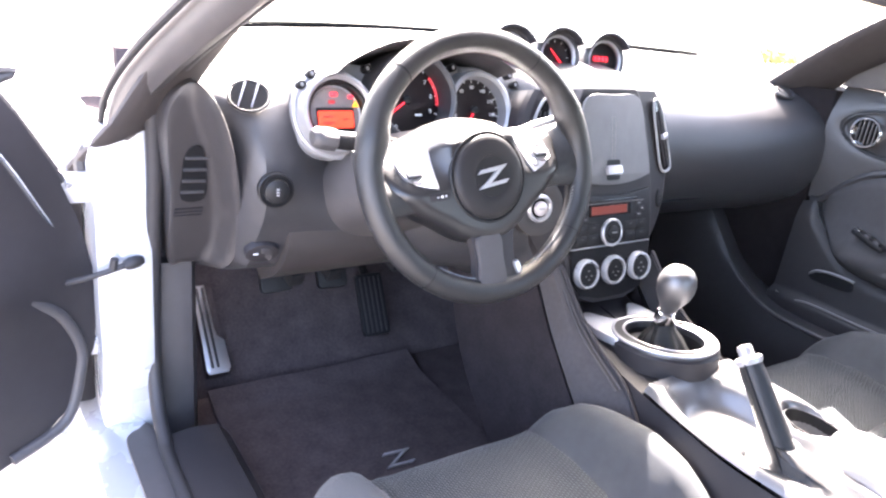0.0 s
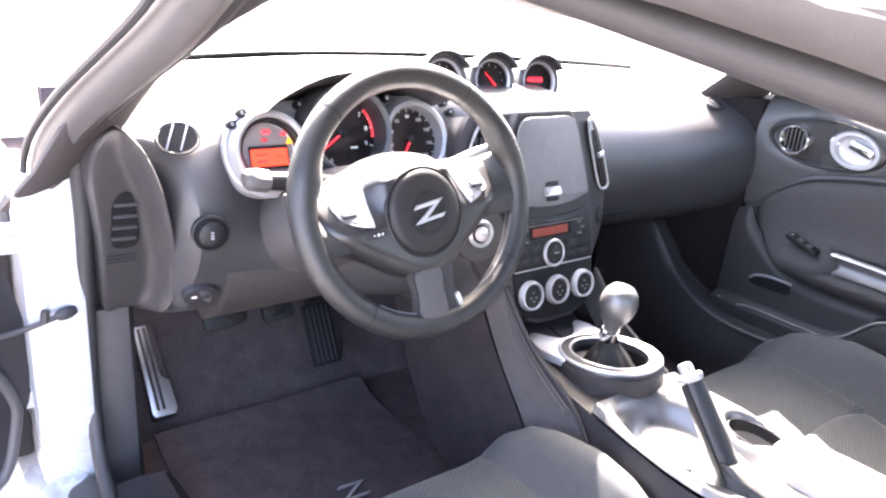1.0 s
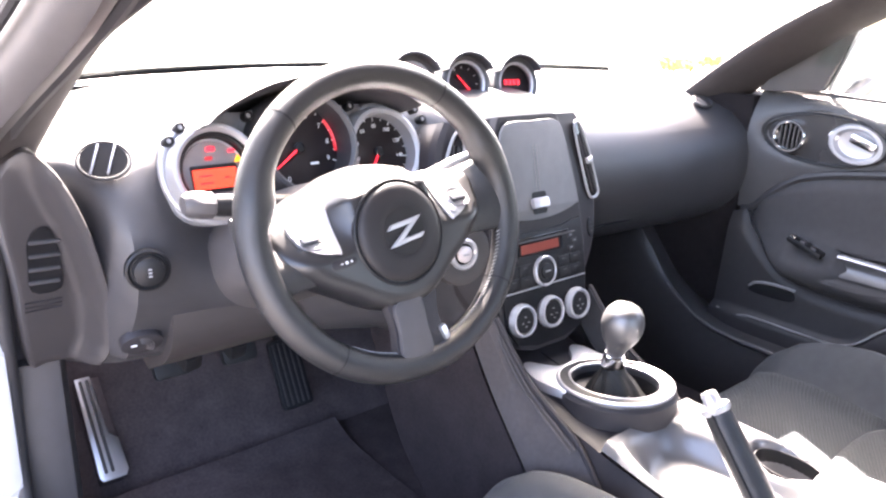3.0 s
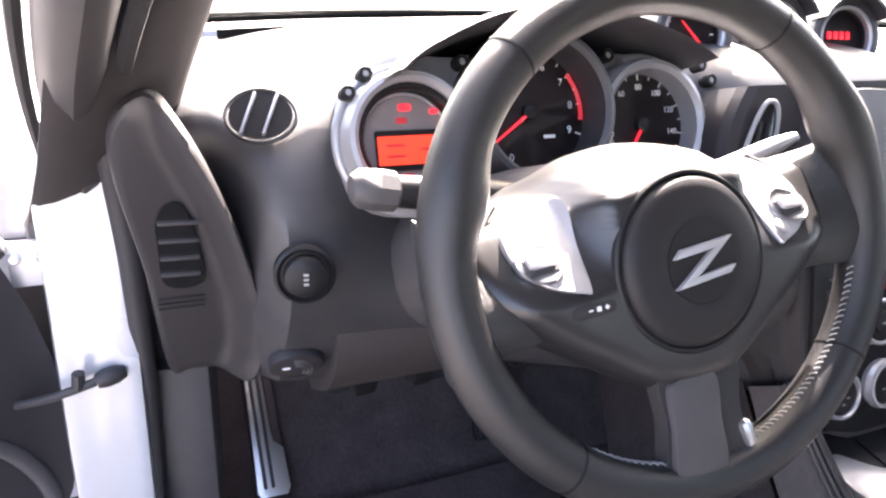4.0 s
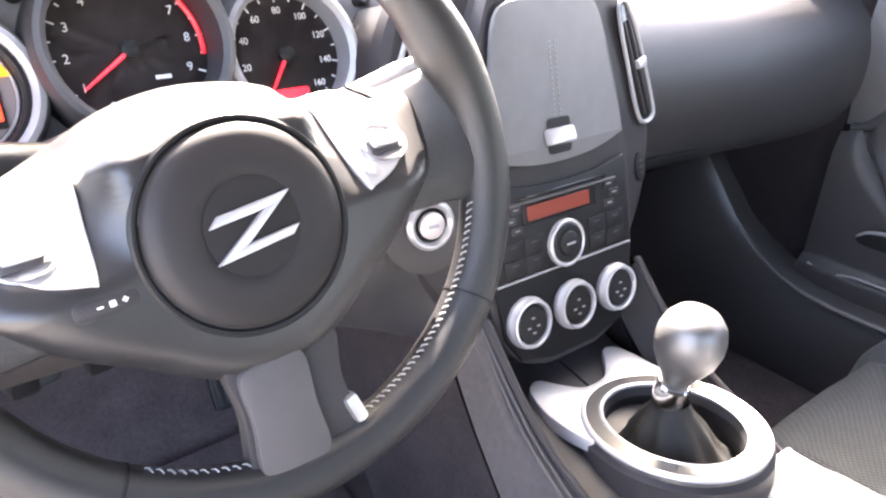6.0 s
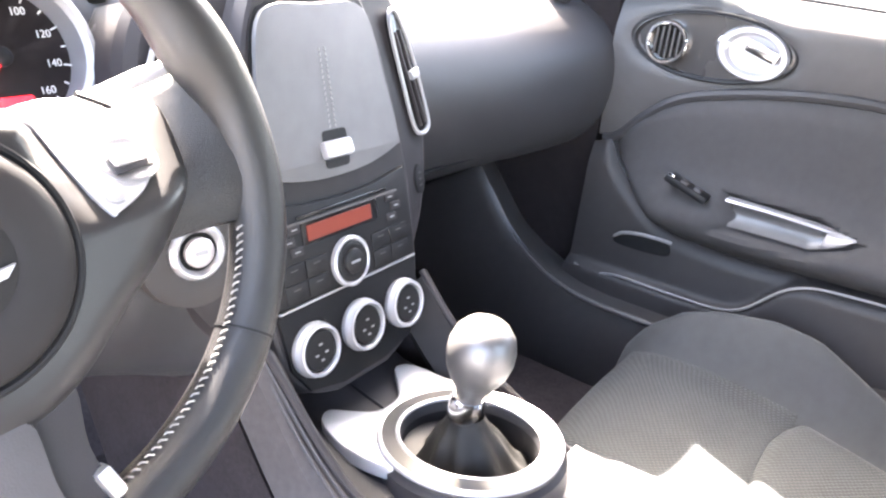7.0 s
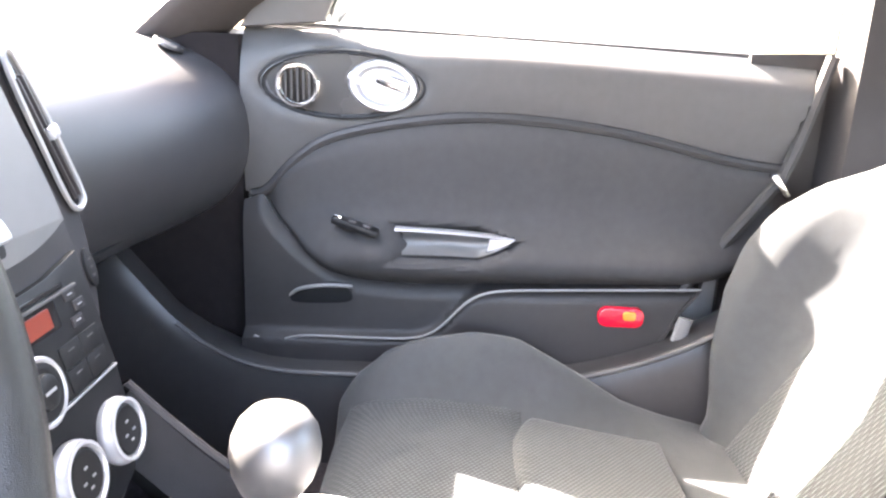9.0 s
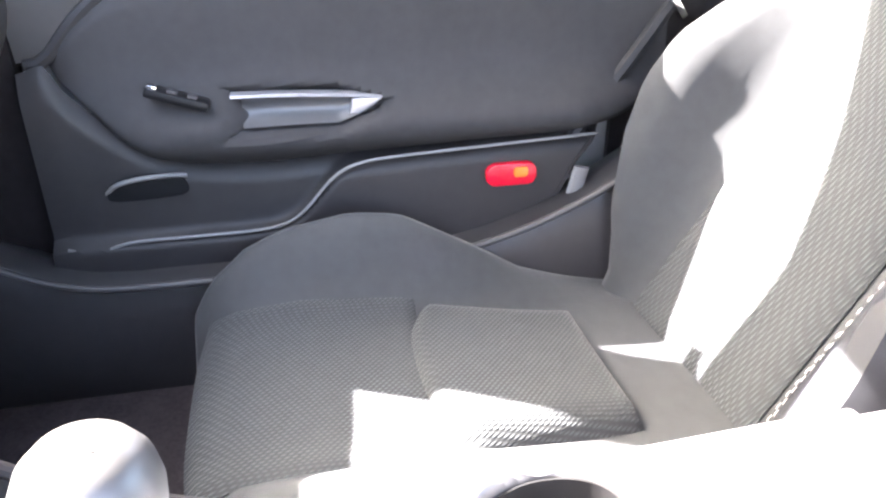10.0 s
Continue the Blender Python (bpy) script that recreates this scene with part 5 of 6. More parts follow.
for dx, dy, w, h in ((0, 0.004, 0.012, 0.0007), (-0.006, 0.004, 0.0007, 0.010), (0.006, 0.004, 0.0007, 0.010), (0, 0.004, 0.0007, 0.010)):
    part("gate_mark", block(w, h, 0.0012, 0, LEAN @ Matrix.Translation((dx, dy - 0.004, 0.1384))), TRIM, shifter)

# ---------------------------------------------------------------- handbrake
hb = thing("handbrake", pose(-0.085, -0.345, 0.43), "black leather handbrake lever with a chrome push button", "handbrake")
base, tip = Vector((0, -0.02, -0.02)), Vector((-0.004, 0.112, 0.142))
n = 12
part("grip", tube([base.lerp(tip, u) for u in np.linspace(0, 0.93, n)], [0.026, 0.024, 0.021, 0.0195, 0.0185, 0.018, 0.0175, 0.017, 0.0168, 0.0166, 0.0164, 0.015], 18), SMOOTH, hb, "leather grip")
rings = [[(cx + rx * math.cos(a), cy + ry * math.sin(a), z) for a in np.linspace(0, 2 * math.pi, 32, endpoint=False)] for cx, cy, z, rx, ry in ((0.004, -0.045, -0.024, 0.030, 0.060), (0.004, -0.044, 0.016, 0.029, 0.058), (0.004, -0.040, 0.030, 0.027, 0.052), (0.012, -0.030, 0.037, 0.026, 0.050), (0.003, 0.010, 0.042, 0.023, 0.030), (0.0, 0.028, 0.052, 0.020, 0.022))]
part("boot", loft(rings), SMOOTH, hb, "dark leather boot at the lever's foot")
part("collar", tube([base.lerp(tip, u) for u in (0.915, 0.93, 0.955, 0.965)], [0.0155, 0.0178, 0.0178, 0.0150], 20), SILVER, hb, "chrome end collar")
part("button", tube([base.lerp(tip, u) for u in (0.95, 1.02, 1.035, 1.04)], [0.0095, 0.0095, 0.008, 0.003], 18), SILVER, hb, "chrome push button")
part("grip_seam", tube([base.lerp(tip, u) + Vector((-0.0165, 0, 0.006)) * (1.25 - 0.3 * u) for u in np.linspace(0.1, 0.9, 8)], 0.0012, 6), BLACK, hb)
bm = loft([[(0.030 * k * math.cos(a), 0.060 * k * math.sin(a) + q, z) for a in np.linspace(0, 2 * math.pi, 28, endpoint=False)] for k, q, z in ((1.0, -0.02, -0.022), (0.95, -0.018, -0.006), (0.84, -0.008, 0.010), (0.72, 0.004, 0.026), (0.58, 0.018, 0.042))])
part("boot", bm, LEATHER, hb, "black leather lever boot")


# ---------------------------------------------------------------- seats
def seat(cx, name, label):
    """A sports seat: cushion with bolsters and a ribbed insert, raked backrest with side bolsters."""
    root = thing(name, pose(cx, -0.25 if cx < 0 else -0.280, FLOOR_Z), label, "seat", "front seats")
    S = Matrix.Translation((0, 0.25, -FLOOR_Z))        # parts are built in the car's height and length

    def cz(u, y):
        """Height of the cushion's top at u (-1 to 1 across) and y."""
        f = np.interp(y, [-0.52, -0.40, -0.25, -0.10, -0.03, 0.02], [0.296, 0.300, 0.318, 0.328, 0.326, 0.312])
        b = np.interp(y, [-0.54, -0.46, -0.40, -0.33, -0.23, -0.17, -0.08, 0.02], [-0.02, 0.0, 0.022, 0.058, 0.103, 0.106, 0.084, 0.044])
        press = 0.66 if cx > 0 and u < 0 else 1.0      # the inboard bolster beside the console is flatter
        return float(f + b * press * math.exp(-((abs(u) - 0.80) / 0.20) ** 2))

    rings = []
    ys = np.concatenate([np.linspace(-0.54, -0.02, 30), [0.0, 0.012, 0.020, 0.026, 0.029]])
    for y in ys:
        over = max(0.0, (y + 0.05) / 0.086)
        w = 0.250 - 0.018 * max(0, (y + 0.12) / 0.15) ** 2
        ring_ = []
        for u in np.linspace(-1, 1, 37):
            k = abs(u)
            x = w * math.copysign(k if k < 0.9 else 0.9 + 0.1 * math.sin((k - 0.9) / 0.1 * math.pi / 2), u)
            z = cz(u, min(y, -0.02)) - 0.055 * max(0, (k - 0.86) / 0.14) ** 2.2 - 0.075 * (over * 1.05) ** 2.4
            ring_.append((x, y, z))
        ring_ += [(w * 0.99, y - 0.02 * over, 0.235), (w * 0.93, y - 0.03 * over, 0.205), (-w * 0.93, y - 0.03 * over, 0.205), (-w * 0.99, y - 0.02 * over, 0.235)]
        rings.append(ring_)
    cushion = part("cushion", local(loft(rings), S), SUEDE, root, "plain dark grey cushion with raised side bolsters", sharp=60)

    def insert(y0, y1, w0, w1, lift, bow, mat, nm):
        def at(p, q):
            y = y0 + (y1 - y0) * q - bow * (1 - abs(2 * p - 1) ** 3.5) * (1 - q)
            w = w0 + (w1 - w0) * q
            u = (2 * p - 1) * w / 0.25
            e = min(p, 1 - p, q * 1.4, (1 - q) * 1.4) / 0.10
            return Vector((u * 0.25, y, cz(u, y) + lift * min(1.0, max(0.0, e)) ** 0.5 - 0.004 * (e < 0.02)))
        return part(nm, local(thicken(sheet(at, 28, 24), 0.004), S), mat, cushion, "ribbed grey fabric insert", sharp=70)

    insert(0.004, -0.235, 0.142, 0.135, 0.007, -0.012, FABRIC, "front_insert")
    insert(-0.255, -0.43, 0.122, 0.105, 0.022, -0.040, FABRIC, "rear_insert")
    part("seat_base", local(block(0.44, 0.50, 0.07, 0.012, pose(0, -0.28, 0.180)), S), TRIM, root, "dark seat base on rails")
    for s in (-1, 1):
        part("rail", local(block(0.035, 0.58, 0.028, 0.006, pose(s * 0.19, -0.27, 0.182)), S), STEEL, root)
    # backrest, leaning back
    rake = radians(28 if cx > 0 else 17)
    B = Matrix.Translation((0, -0.475 if cx < 0 else -0.537, 0.300)) @ Matrix.Rotation(rake, 4, "X")

    def half(h):
        return float(np.interp(h, [-0.06, 0.10, 0.25, 0.38, 0.48, 0.56, 0.60], [0.235, 0.250, 0.258, 0.245, 0.205, 0.150, 0.115]))

    def front(u, h):
        grow = 0.62 if cx < 0 else 1.22 if u > 0 else 0.72      # the inboard bolster is pressed flatter
        c = np.interp(h, [-0.06, 0.1, 0.3, 0.5, 0.6], [0.0, -0.012, -0.02, -0.012, -0.03])
        b = np.interp(h, [-0.06, 0.0, 0.09, 0.18, 0.25, 0.31, 0.37, 0.43, 0.50, 0.60], [0.0, 0.012, 0.066, 0.100, 0.114, 0.112, 0.085, 0.045, 0.016, 0.0])
        return float(c + b * grow * math.exp(-((abs(u) - 0.80) / 0.18) ** 2))

    rings = []
    for h in np.concatenate([np.linspace(-0.06, 0.56, 32), [0.585, 0.60, 0.607]]):
        w = half(h)
        top = max(0, (h - 0.56) / 0.047)
        ring_ = []
        for u in np.linspace(-1, 1, 33):
            k = abs(u)
            ring_.append((w * u, front(u, h) - 0.05 * max(0, (k - 0.86) / 0.14) ** 2 - 0.05 * top * top, h))
        ring_ += [(w * 0.98, -0.075, h), (w * 0.75, -0.115 + 0.03 * top, h), (0, -0.125 + 0.04 * top, h), (-w * 0.75, -0.115 + 0.03 * top, h), (-w * 0.98, -0.075, h)]
        rings.append(ring_)
    back = part("backrest", local(loft(rings), S @ B), SUEDE, root, "plain dark grey raked backrest with side bolsters", sharp=60)

    def back_insert(h0, h1, w0, w1, lift, nm, mat, lab):
        def at(p, q):
            h = h0 + (h1 - h0) * q
            w = w0 + (w1 - w0) * q
            u = (2 * p - 1) * w / half(h)
            e = min(p, 1 - p, q * 1.4, (1 - q) * 1.4) / 0.10
            return Vector((u * half(h), front(u, h) + lift * min(1.0, max(0.0, e)) ** 0.5, h))
        return part(nm, local(thicken(sheet(at, 26, 44), 0.004), S @ B), mat, back, lab, sharp=70)

    back_insert(-0.02, 0.53, 0.128, 0.112, 0.010, "back_insert", FABRIC, "ribbed grey fabric insert")
    # leather patches with double stitching on the bolsters
    for s in ((-1,) if cx > 0 else ()):
        pts = spline([(0.150, -0.01), (0.225, 0.00), (0.234, 0.16), (0.222, 0.30), (0.185, 0.36), (0.152, 0.26), (0.142, 0.12)], 40, True)
        rings = []
        for k, dz in ((1.0, -0.004), (1.0, 0.003), (0.96, 0.005), (0.6, 0.006), (0.1, 0.006)):
            rings.append([(s * (0.185 + (p[0] - 0.185) * k), front(s * (0.185 + (p[0] - 0.185) * k) / half(0.17 + (p[1] - 0.17) * k), 0.17 + (p[1] - 0.17) * k) - 0.05 * max(0, ((0.185 + (p[0] - 0.185) * k) / half(0.17 + (p[1] - 0.17) * k) - 0.86) / 0.14) ** 2 + dz, 0.17 + (p[1] - 0.17) * k) for p in pts])
        patch = part("bolster_patch", local(loft(rings), S @ B), SEATLEATHER, back, "dark leather patch with double white stitching")
        for k in (1.05, 1.12):
            stitch_pts = [(0.185 + (p[0] - 0.185) * k, 0.17 + (p[1] - 0.17) * k) for p in spline([tuple(q) for q in pts[::3]], 160, True)]
            bm = bmesh.new()
            for i in range(0, 160, 2):
                a, b = stitch_pts[i], stitch_pts[(i + 1) % 160]
                q = [Vector((s * x, front(s * x / half(h), h) - 0.05 * max(0, (x / half(h) - 0.86) / 0.14) ** 2 + 0.0025, h)) for x, h in (a, b)]
                t = tube([q[0], q[0].lerp(q[1], 0.5) + Vector((0, 0.001, 0)), q[1]], 0.0006, 5)
                me = bpy.data.meshes.new("tmp")
                t.to_mesh(me)
                t.free()
                bm.from_mesh(me)
                bpy.data.meshes.remove(me)
            part("stitching", local(bm, S @ B), THREAD, patch)
    part("headrest", local(block(0.21, 0.085, 0.13, 0.04, pose(0, -0.045, 0.665), 5), S @ B), SUEDE, root, "dark fabric headrest")
    return root


driver = seat(-0.361, "driver_seat", "dark grey cloth driver's sports seat, bolster sunlit")
passenger = seat(0.372, "passenger_seat", "dark grey ribbed-cloth passenger sports seat with sunlit backrest")
# seat belt buckle stalk beside the passenger seat's outer hinge
belt = thing("seat_hinge_cover", pose(0.615, -0.44, 0.25), "grey plastic hinge cover and belt guide beside the seat", "seat belt")
part("cover", tube(spline([(0.025, -0.045, 0.02), (0.024, -0.056, 0.05), (0.022, -0.072, 0.11), (0.020, -0.088, 0.19)], 14), [0.006] * 14, 8, squash=2.0), LIP, belt)
part("belt_strap", tube(spline([(0.025, -0.040, 0.00), (0.022, -0.075, 0.008), (0.018, -0.115, 0.026), (0.014, -0.15, 0.05)], 14), 0.005, 8, squash=2.0), LIP, belt)

# ---------------------------------------------------------------- passenger door
door = thing("passenger_door", pose(0.70, -0.26, 0.30), "dark grey closed passenger door with cloth insert and bright handle", "car door")
di = door.matrix_world.inverted()
FRONT_Y, REAR_Y = 0.17, -0.70
gy = [-0.70, -0.663, -0.576, -0.401, -0.229, -0.101, 0.029, 0.090, 0.136, 0.165]
gz = [0.668, 0.671, 0.682, 0.718, 0.732, 0.723, 0.694, 0.655, 0.606, 0.598]
groove_line = np.array(spline(list(zip(gy, gz)), 90))
groove = lambda y: float(np.interp(y, groove_line[:, 0], groove_line[:, 1]))
ly = [-0.70, -0.62, -0.541, -0.40, -0.209, -0.10, 0.0, 0.06, 0.12, 0.136, 0.165]
lz = [0.60, 0.52, 0.493, 0.484, 0.474, 0.468, 0.478, 0.512, 0.572, 0.604, 0.596]
lower_line = np.array(spline(list(zip(ly, lz)), 90))
lower = lambda y: float(np.interp(y, lower_line[:, 0], lower_line[:, 1]))
belt_z = lambda y: 0.856 + 0.03 * (y - 0.06)


def rear_edge(z):
    return float(np.interp(z, [0.30, 0.45, 0.62, 0.67, 0.84], [-0.42, -0.50, -0.63, -0.665, -0.705]))


def up_at(u, v):
    y = FRONT_Y + (REAR_Y - FRONT_Y) * u
    z = groove(y) + 0.004 + (belt_z(y) - groove(y) - 0.004) * v
    x = 0.690 + 0.012 * (1 - v) ** 2 - 0.004 * math.sin(math.pi * v) + 0.046 * max(0, (v - 0.60) / 0.40) ** 2.0
    e = math.hypot((y - 0.018) / 0.128, (z - 0.772) / 0.051)
    x += 0.016 * (1 / (1 + math.exp((e - 0.97) * 26)))
    return Vector((x, max(y, rear_edge(z)), z))


part("upper_panel", local(thicken(sheet(up_at, 110, 40), 0.006), di), DOORSOFT, door, "charcoal soft-plastic upper door panel")


def in_at(u, v):
    y = 0.135 + (-0.655 - 0.135) * u
    a, b = lower(y), groove(y) - 0.006
    z = a + (b - a) * v
    bulge = 0.052 * math.exp(-(((z - 0.515) / 0.045) ** 2)) * min(1, max(0, (0.13 - y) / 0.10)) * min(1, max(0, (y + 0.72) / 0.2))
    edge = 0.014 * (max(0, (v - 0.85) / 0.15) ** 2 + max(0, (0.1 - v) / 0.1) ** 2) + 0.02 * max(0, 1 - u / 0.05) ** 2
    x = 0.688 - bulge + edge
    # pull recess
    e = max(abs((y + 0.163) / 0.097), abs((z - 0.540 + 0.004 * min(1.0, max(0.0, (y + 0.262) / 0.06))) / (0.005 + 0.022 * min(1.0, max(0.0, (y + 0.262) / 0.06)))))
    x += 0.032 / (1 + math.exp((min(e, 5.0) - 0.95) * 11))
    return Vector((x, y, z))


part("cloth_insert", local(thicken(sheet(in_at, 130, 60), 0.005), di), DOORCLOTH, door, "dark cloth insert with the armrest")


def lo_at(u, v):
    y = 0.168 + (-0.66 - 0.168) * u
    z = 0.295 + (lower(y) - 0.004 - 0.295) * v
    step = 0.380 + 0.087 / (1 + math.exp((y + 0.165) * 55)) + 0.045 * max(0.0, -0.2 - y)
    x = 0.668 - 0.022 * (1 / (1 + math.exp((z - step) * 480)))
    x += 0.012 * max(0, (v - 0.85) / 0.15) ** 2 - 0.01 * (1 - v)
    return Vector((x, max(y, rear_edge(z) - 0.02), z))


part("lower_panel", local(thicken(sheet(lo_at, 110, 50), 0.005), di), DOORLOW, door, "dark plastic lower door panel with a map pocket")
# thin pale tube stands in for the highlight along the pocket's edge
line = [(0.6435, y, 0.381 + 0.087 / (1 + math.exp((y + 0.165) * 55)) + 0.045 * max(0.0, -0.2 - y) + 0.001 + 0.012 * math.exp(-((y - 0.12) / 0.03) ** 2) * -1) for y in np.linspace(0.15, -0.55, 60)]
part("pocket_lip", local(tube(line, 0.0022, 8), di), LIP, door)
# dark groove between the upper panel and the insert
part("groove", local(tube([(0.696, y, groove(y) - 0.001) for y in np.linspace(0.160, -0.665, 60)], 0.0085, 8), di), RUBBER, door)
# handle bowl
E = Matrix(((0, 0, -1, 0.700), (-1, 0, 0, 0.018), (0, 1, 0, 0.772), (0, 0, 0, 1)))      # x to the rear, y up, z into the cabin
bowl = part("handle_bowl", local(loft([[(0.121 * k * math.cos(a), 0.047 * k * math.sin(a), z) for a in np.linspace(0, 2 * math.pi, 48, endpoint=False)] for k, z in ((1.03, 0.004), (1.03, 0.010), (0.99, 0.011), (0.95, 0.004), (0.80, -0.006), (0.4, -0.008), (0.05, -0.008))]), di @ E), BOWL, door, "oval silver-grey handle bowl")
part("bowl_joint", local(tube([(0.1255 * math.cos(a), 0.0495 * math.sin(a), 0.0095) for a in np.linspace(0, 2 * math.pi, 56, endpoint=False)], 0.0026, 8, closed=True), di @ E), BLACK, bowl, "dark line round the bowl")
vv = part("door_vent", local(ring(0.0335, 0.027, 0.014, E @ Matrix.Translation((-0.066, -0.003, 0.004))), di), CHROME, bowl, "round chrome-rimmed door vent")
part("well", local(lathe([(0.027, 0.008), (0.001, 0.006)], 30, E @ Matrix.Translation((-0.066, -0.003, 0.0))), di), GLOSS, vv)
for k in range(-2, 3):
    part("blade", local(block(0.0025, 0.050 - 0.006 * abs(k), 0.008, 0.001, E @ Matrix.Translation((-0.066 + 0.009 * k, -0.003, 0.011)) @ Matrix.Rotation(radians(12), 4, "Y")), di), TRIM2, vv)
hd = part("inner_handle", local(loft([[(0.064 + 0.053 * k * math.cos(a) - 0.006 * k * math.sin(a), 0.0 + 0.039 * k * math.sin(a), z) for a in np.linspace(0, 2 * math.pi, 40, endpoint=False)] for k, z in ((1.0, 0.002), (1.0, 0.010), (0.93, 0.016), (0.78, 0.016), (0.66, 0.008), (0.4, 0.006), (0.05, 0.006))]), di @ E), SILVER, bowl, "bright chrome door handle cup")
part("lever", local(block(0.050, 0.018, 0.010, 0.004, E @ Matrix.Translation((0.078, 0.006, 0.018)) @ Matrix.Rotation(radians(-18), 4, "Z")), di), CHROME, hd)
part("lock_tab", local(block(0.020, 0.012, 0.008, 0.003, E @ Matrix.Translation((0.020, 0.010, 0.010)) @ Matrix.Rotation(radians(-30), 4, "Z")), di), ALLOY, hd)
# pull handle and switches
rows = []
for u in np.linspace(0, 1, 24):
    y = -0.082 - 0.168 * u
    z = 0.556 - 0.008 * u * u
    h = 0.003 + 0.033 * min(1.0, (1 - u) / 0.30) ** 0.7 * (1 - 0.2 * u)
    deep = 0.016 * (1 - 0.6 * u)
    rows.append([(0.656 + deep * math.sin(math.pi * k / 7) ** 0.8 - 0.007 * k / 7, y, z - h * k / 7) for k in range(8)] + [(0.684, y, z - h), (0.684, y, z)])
cup_ = part("pull_cup", local(loft(rows), di), CONSOLE, door, "satin grey hollow of the pull handle", sharp=60)
rows = []
for u in np.linspace(0, 1, 20):
    y = -0.070 - 0.186 * u
    z = 0.560 - 0.009 * u * u
    q = 0.004 + 0.004 * u
    rows.append([(0.656, y, z), (0.653, y, z - 0.003), (0.657, y, z - 0.5 * q), (0.666, y, z - q), (0.674, y, z - q), (0.674, y, z)])
part("pull_strip", local(loft(rows), di), SILVER, cup_, "silver upper edge of the pull handle")
part("pull_end", local(plate([(-0.218, 0.549), (-0.214, 0.530), (-0.226, 0.531), (-0.257, 0.549)], 0.009, 0.002, Matrix(((0, 0, -1, 0.660), (1, 0, 0, 0), (0, 1, 0, 0), (0, 0, 0, 1)))), di), SILVER, cup_, "tapered bright end of the pull handle")
sp_ = part("switch_panel", local(block(0.030, 0.075, 0.012, 0.005, pose(0.650, -0.010, 0.563, 18, 0, 0)), di), BLACK, door, "black window switch panel")
for k in range(3):
    part("switch", local(block(0.012, 0.012, 0.006, 0.002, pose(0.645, 0.016 - 0.022 * k, 0.578 - 0.007 * k, 18)), di), CHROME if k == 0 else TRIM2, sp_)
# courtesy lamp
LM = Matrix(((0, 0, -1, 0.646), (-1, 0, 0, -0.428), (0, 1, 0, 0.436), (0, 0, 0, 1)))
ll = part("courtesy_lamp", local(plate(rounded(0.072, 0.032, 0.013), 0.011, 0.004, LM), di), REDLENS, door, "red courtesy lamp lens")
part("lamp_cell", local(plate(rounded(0.020, 0.014, 0.004), 0.004, 0.0015, LM @ Matrix.Translation((0.012, 0.004, 0.0095))), di), AMBERLENS, ll)
# inner bowl grip below the armrest at the front: pale highlight arc, dark shade plate
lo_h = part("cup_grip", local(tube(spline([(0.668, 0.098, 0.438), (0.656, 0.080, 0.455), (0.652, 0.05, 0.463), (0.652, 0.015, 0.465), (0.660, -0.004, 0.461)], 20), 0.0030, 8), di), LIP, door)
part("grip_shade", local(plate(spline([(-0.045, -0.014), (0.040, -0.012), (0.048, 0.004), (0.030, 0.016), (-0.03, 0.012)], 30, True), 0.004, 0.001, Matrix(((0, 0, -1, 0.6655), (-1, 0, 0, 0.046), (0, 1, 0, 0.446), (0, 0, 0, 1)))), di), WELL, lo_h)
# window, sill seal, mirror triangle
bm = loft([[(0.724, y, belt_z(y) - 0.004), (0.724, y, belt_z(y) + 0.004), (0.730, y, belt_z(y) + 0.006), (0.730, y, belt_z(y) - 0.006)] for y in np.linspace(0.165, -0.70, 20)])
part("window_seal", local(bm, di), RUBBER, door)
win = part("window", local(thicken(sheet(lambda u, v: Vector((0.728 - 0.10 * v, 0.10 + (-0.74 - 0.10) * u - 0.12 * v * (1 - u), belt_z(0.1 - 0.84 * u) + (0.20 - 0.03 * u) * v)), 10, 6), 0.004), di), CLEAR, door, "clear side window")
win.visible_shadow = False
bm = plate([(0.175, 0.85), (0.045, 0.862), (-0.005, 0.985), (0.06, 1.0)], 0.02, 0.004, Matrix(((0, 0, -1, 0.722), (1, 0, 0, 0), (0, 1, 0, 0), (0, 0, 0, 1))))
part("mirror_triangle", local(bm, di), FRAME, door)
bm = tube([(0.727, 0.040, 0.864), (0.700, -0.008, 0.985)], 0.005, 8)
part("window_guide", local(bm, di), SILVER, door)
# rear edge: seal and latch
bm = tube(spline([(0.69, -0.712, 0.84), (0.688, -0.672, 0.68), (0.68, -0.635, 0.62), (0.66, -0.51, 0.46), (0.65, -0.42, 0.34)], 30), 0.010, 8)
part("rear_seal", local(bm, di), RUBBER, door)
part("latch", local(block(0.016, 0.010, 0.044, 0.003, pose(0.670, -0.655, 0.648, -38)), di), CHROME, door, "bright latch plate")
# outer skin
bm = loft([[(0.76, y, 0.05), (0.86, y, 0.15), (0.875, y, 0.50), (0.82, y, 0.74), (0.735, y, belt_z(y) - 0.012), (0.73, y, 0.30)] for y in np.linspace(0.45, -0.72, 8)])
part("outer_skin", local(bm, di), PAINT, door, "white painted outer skin")
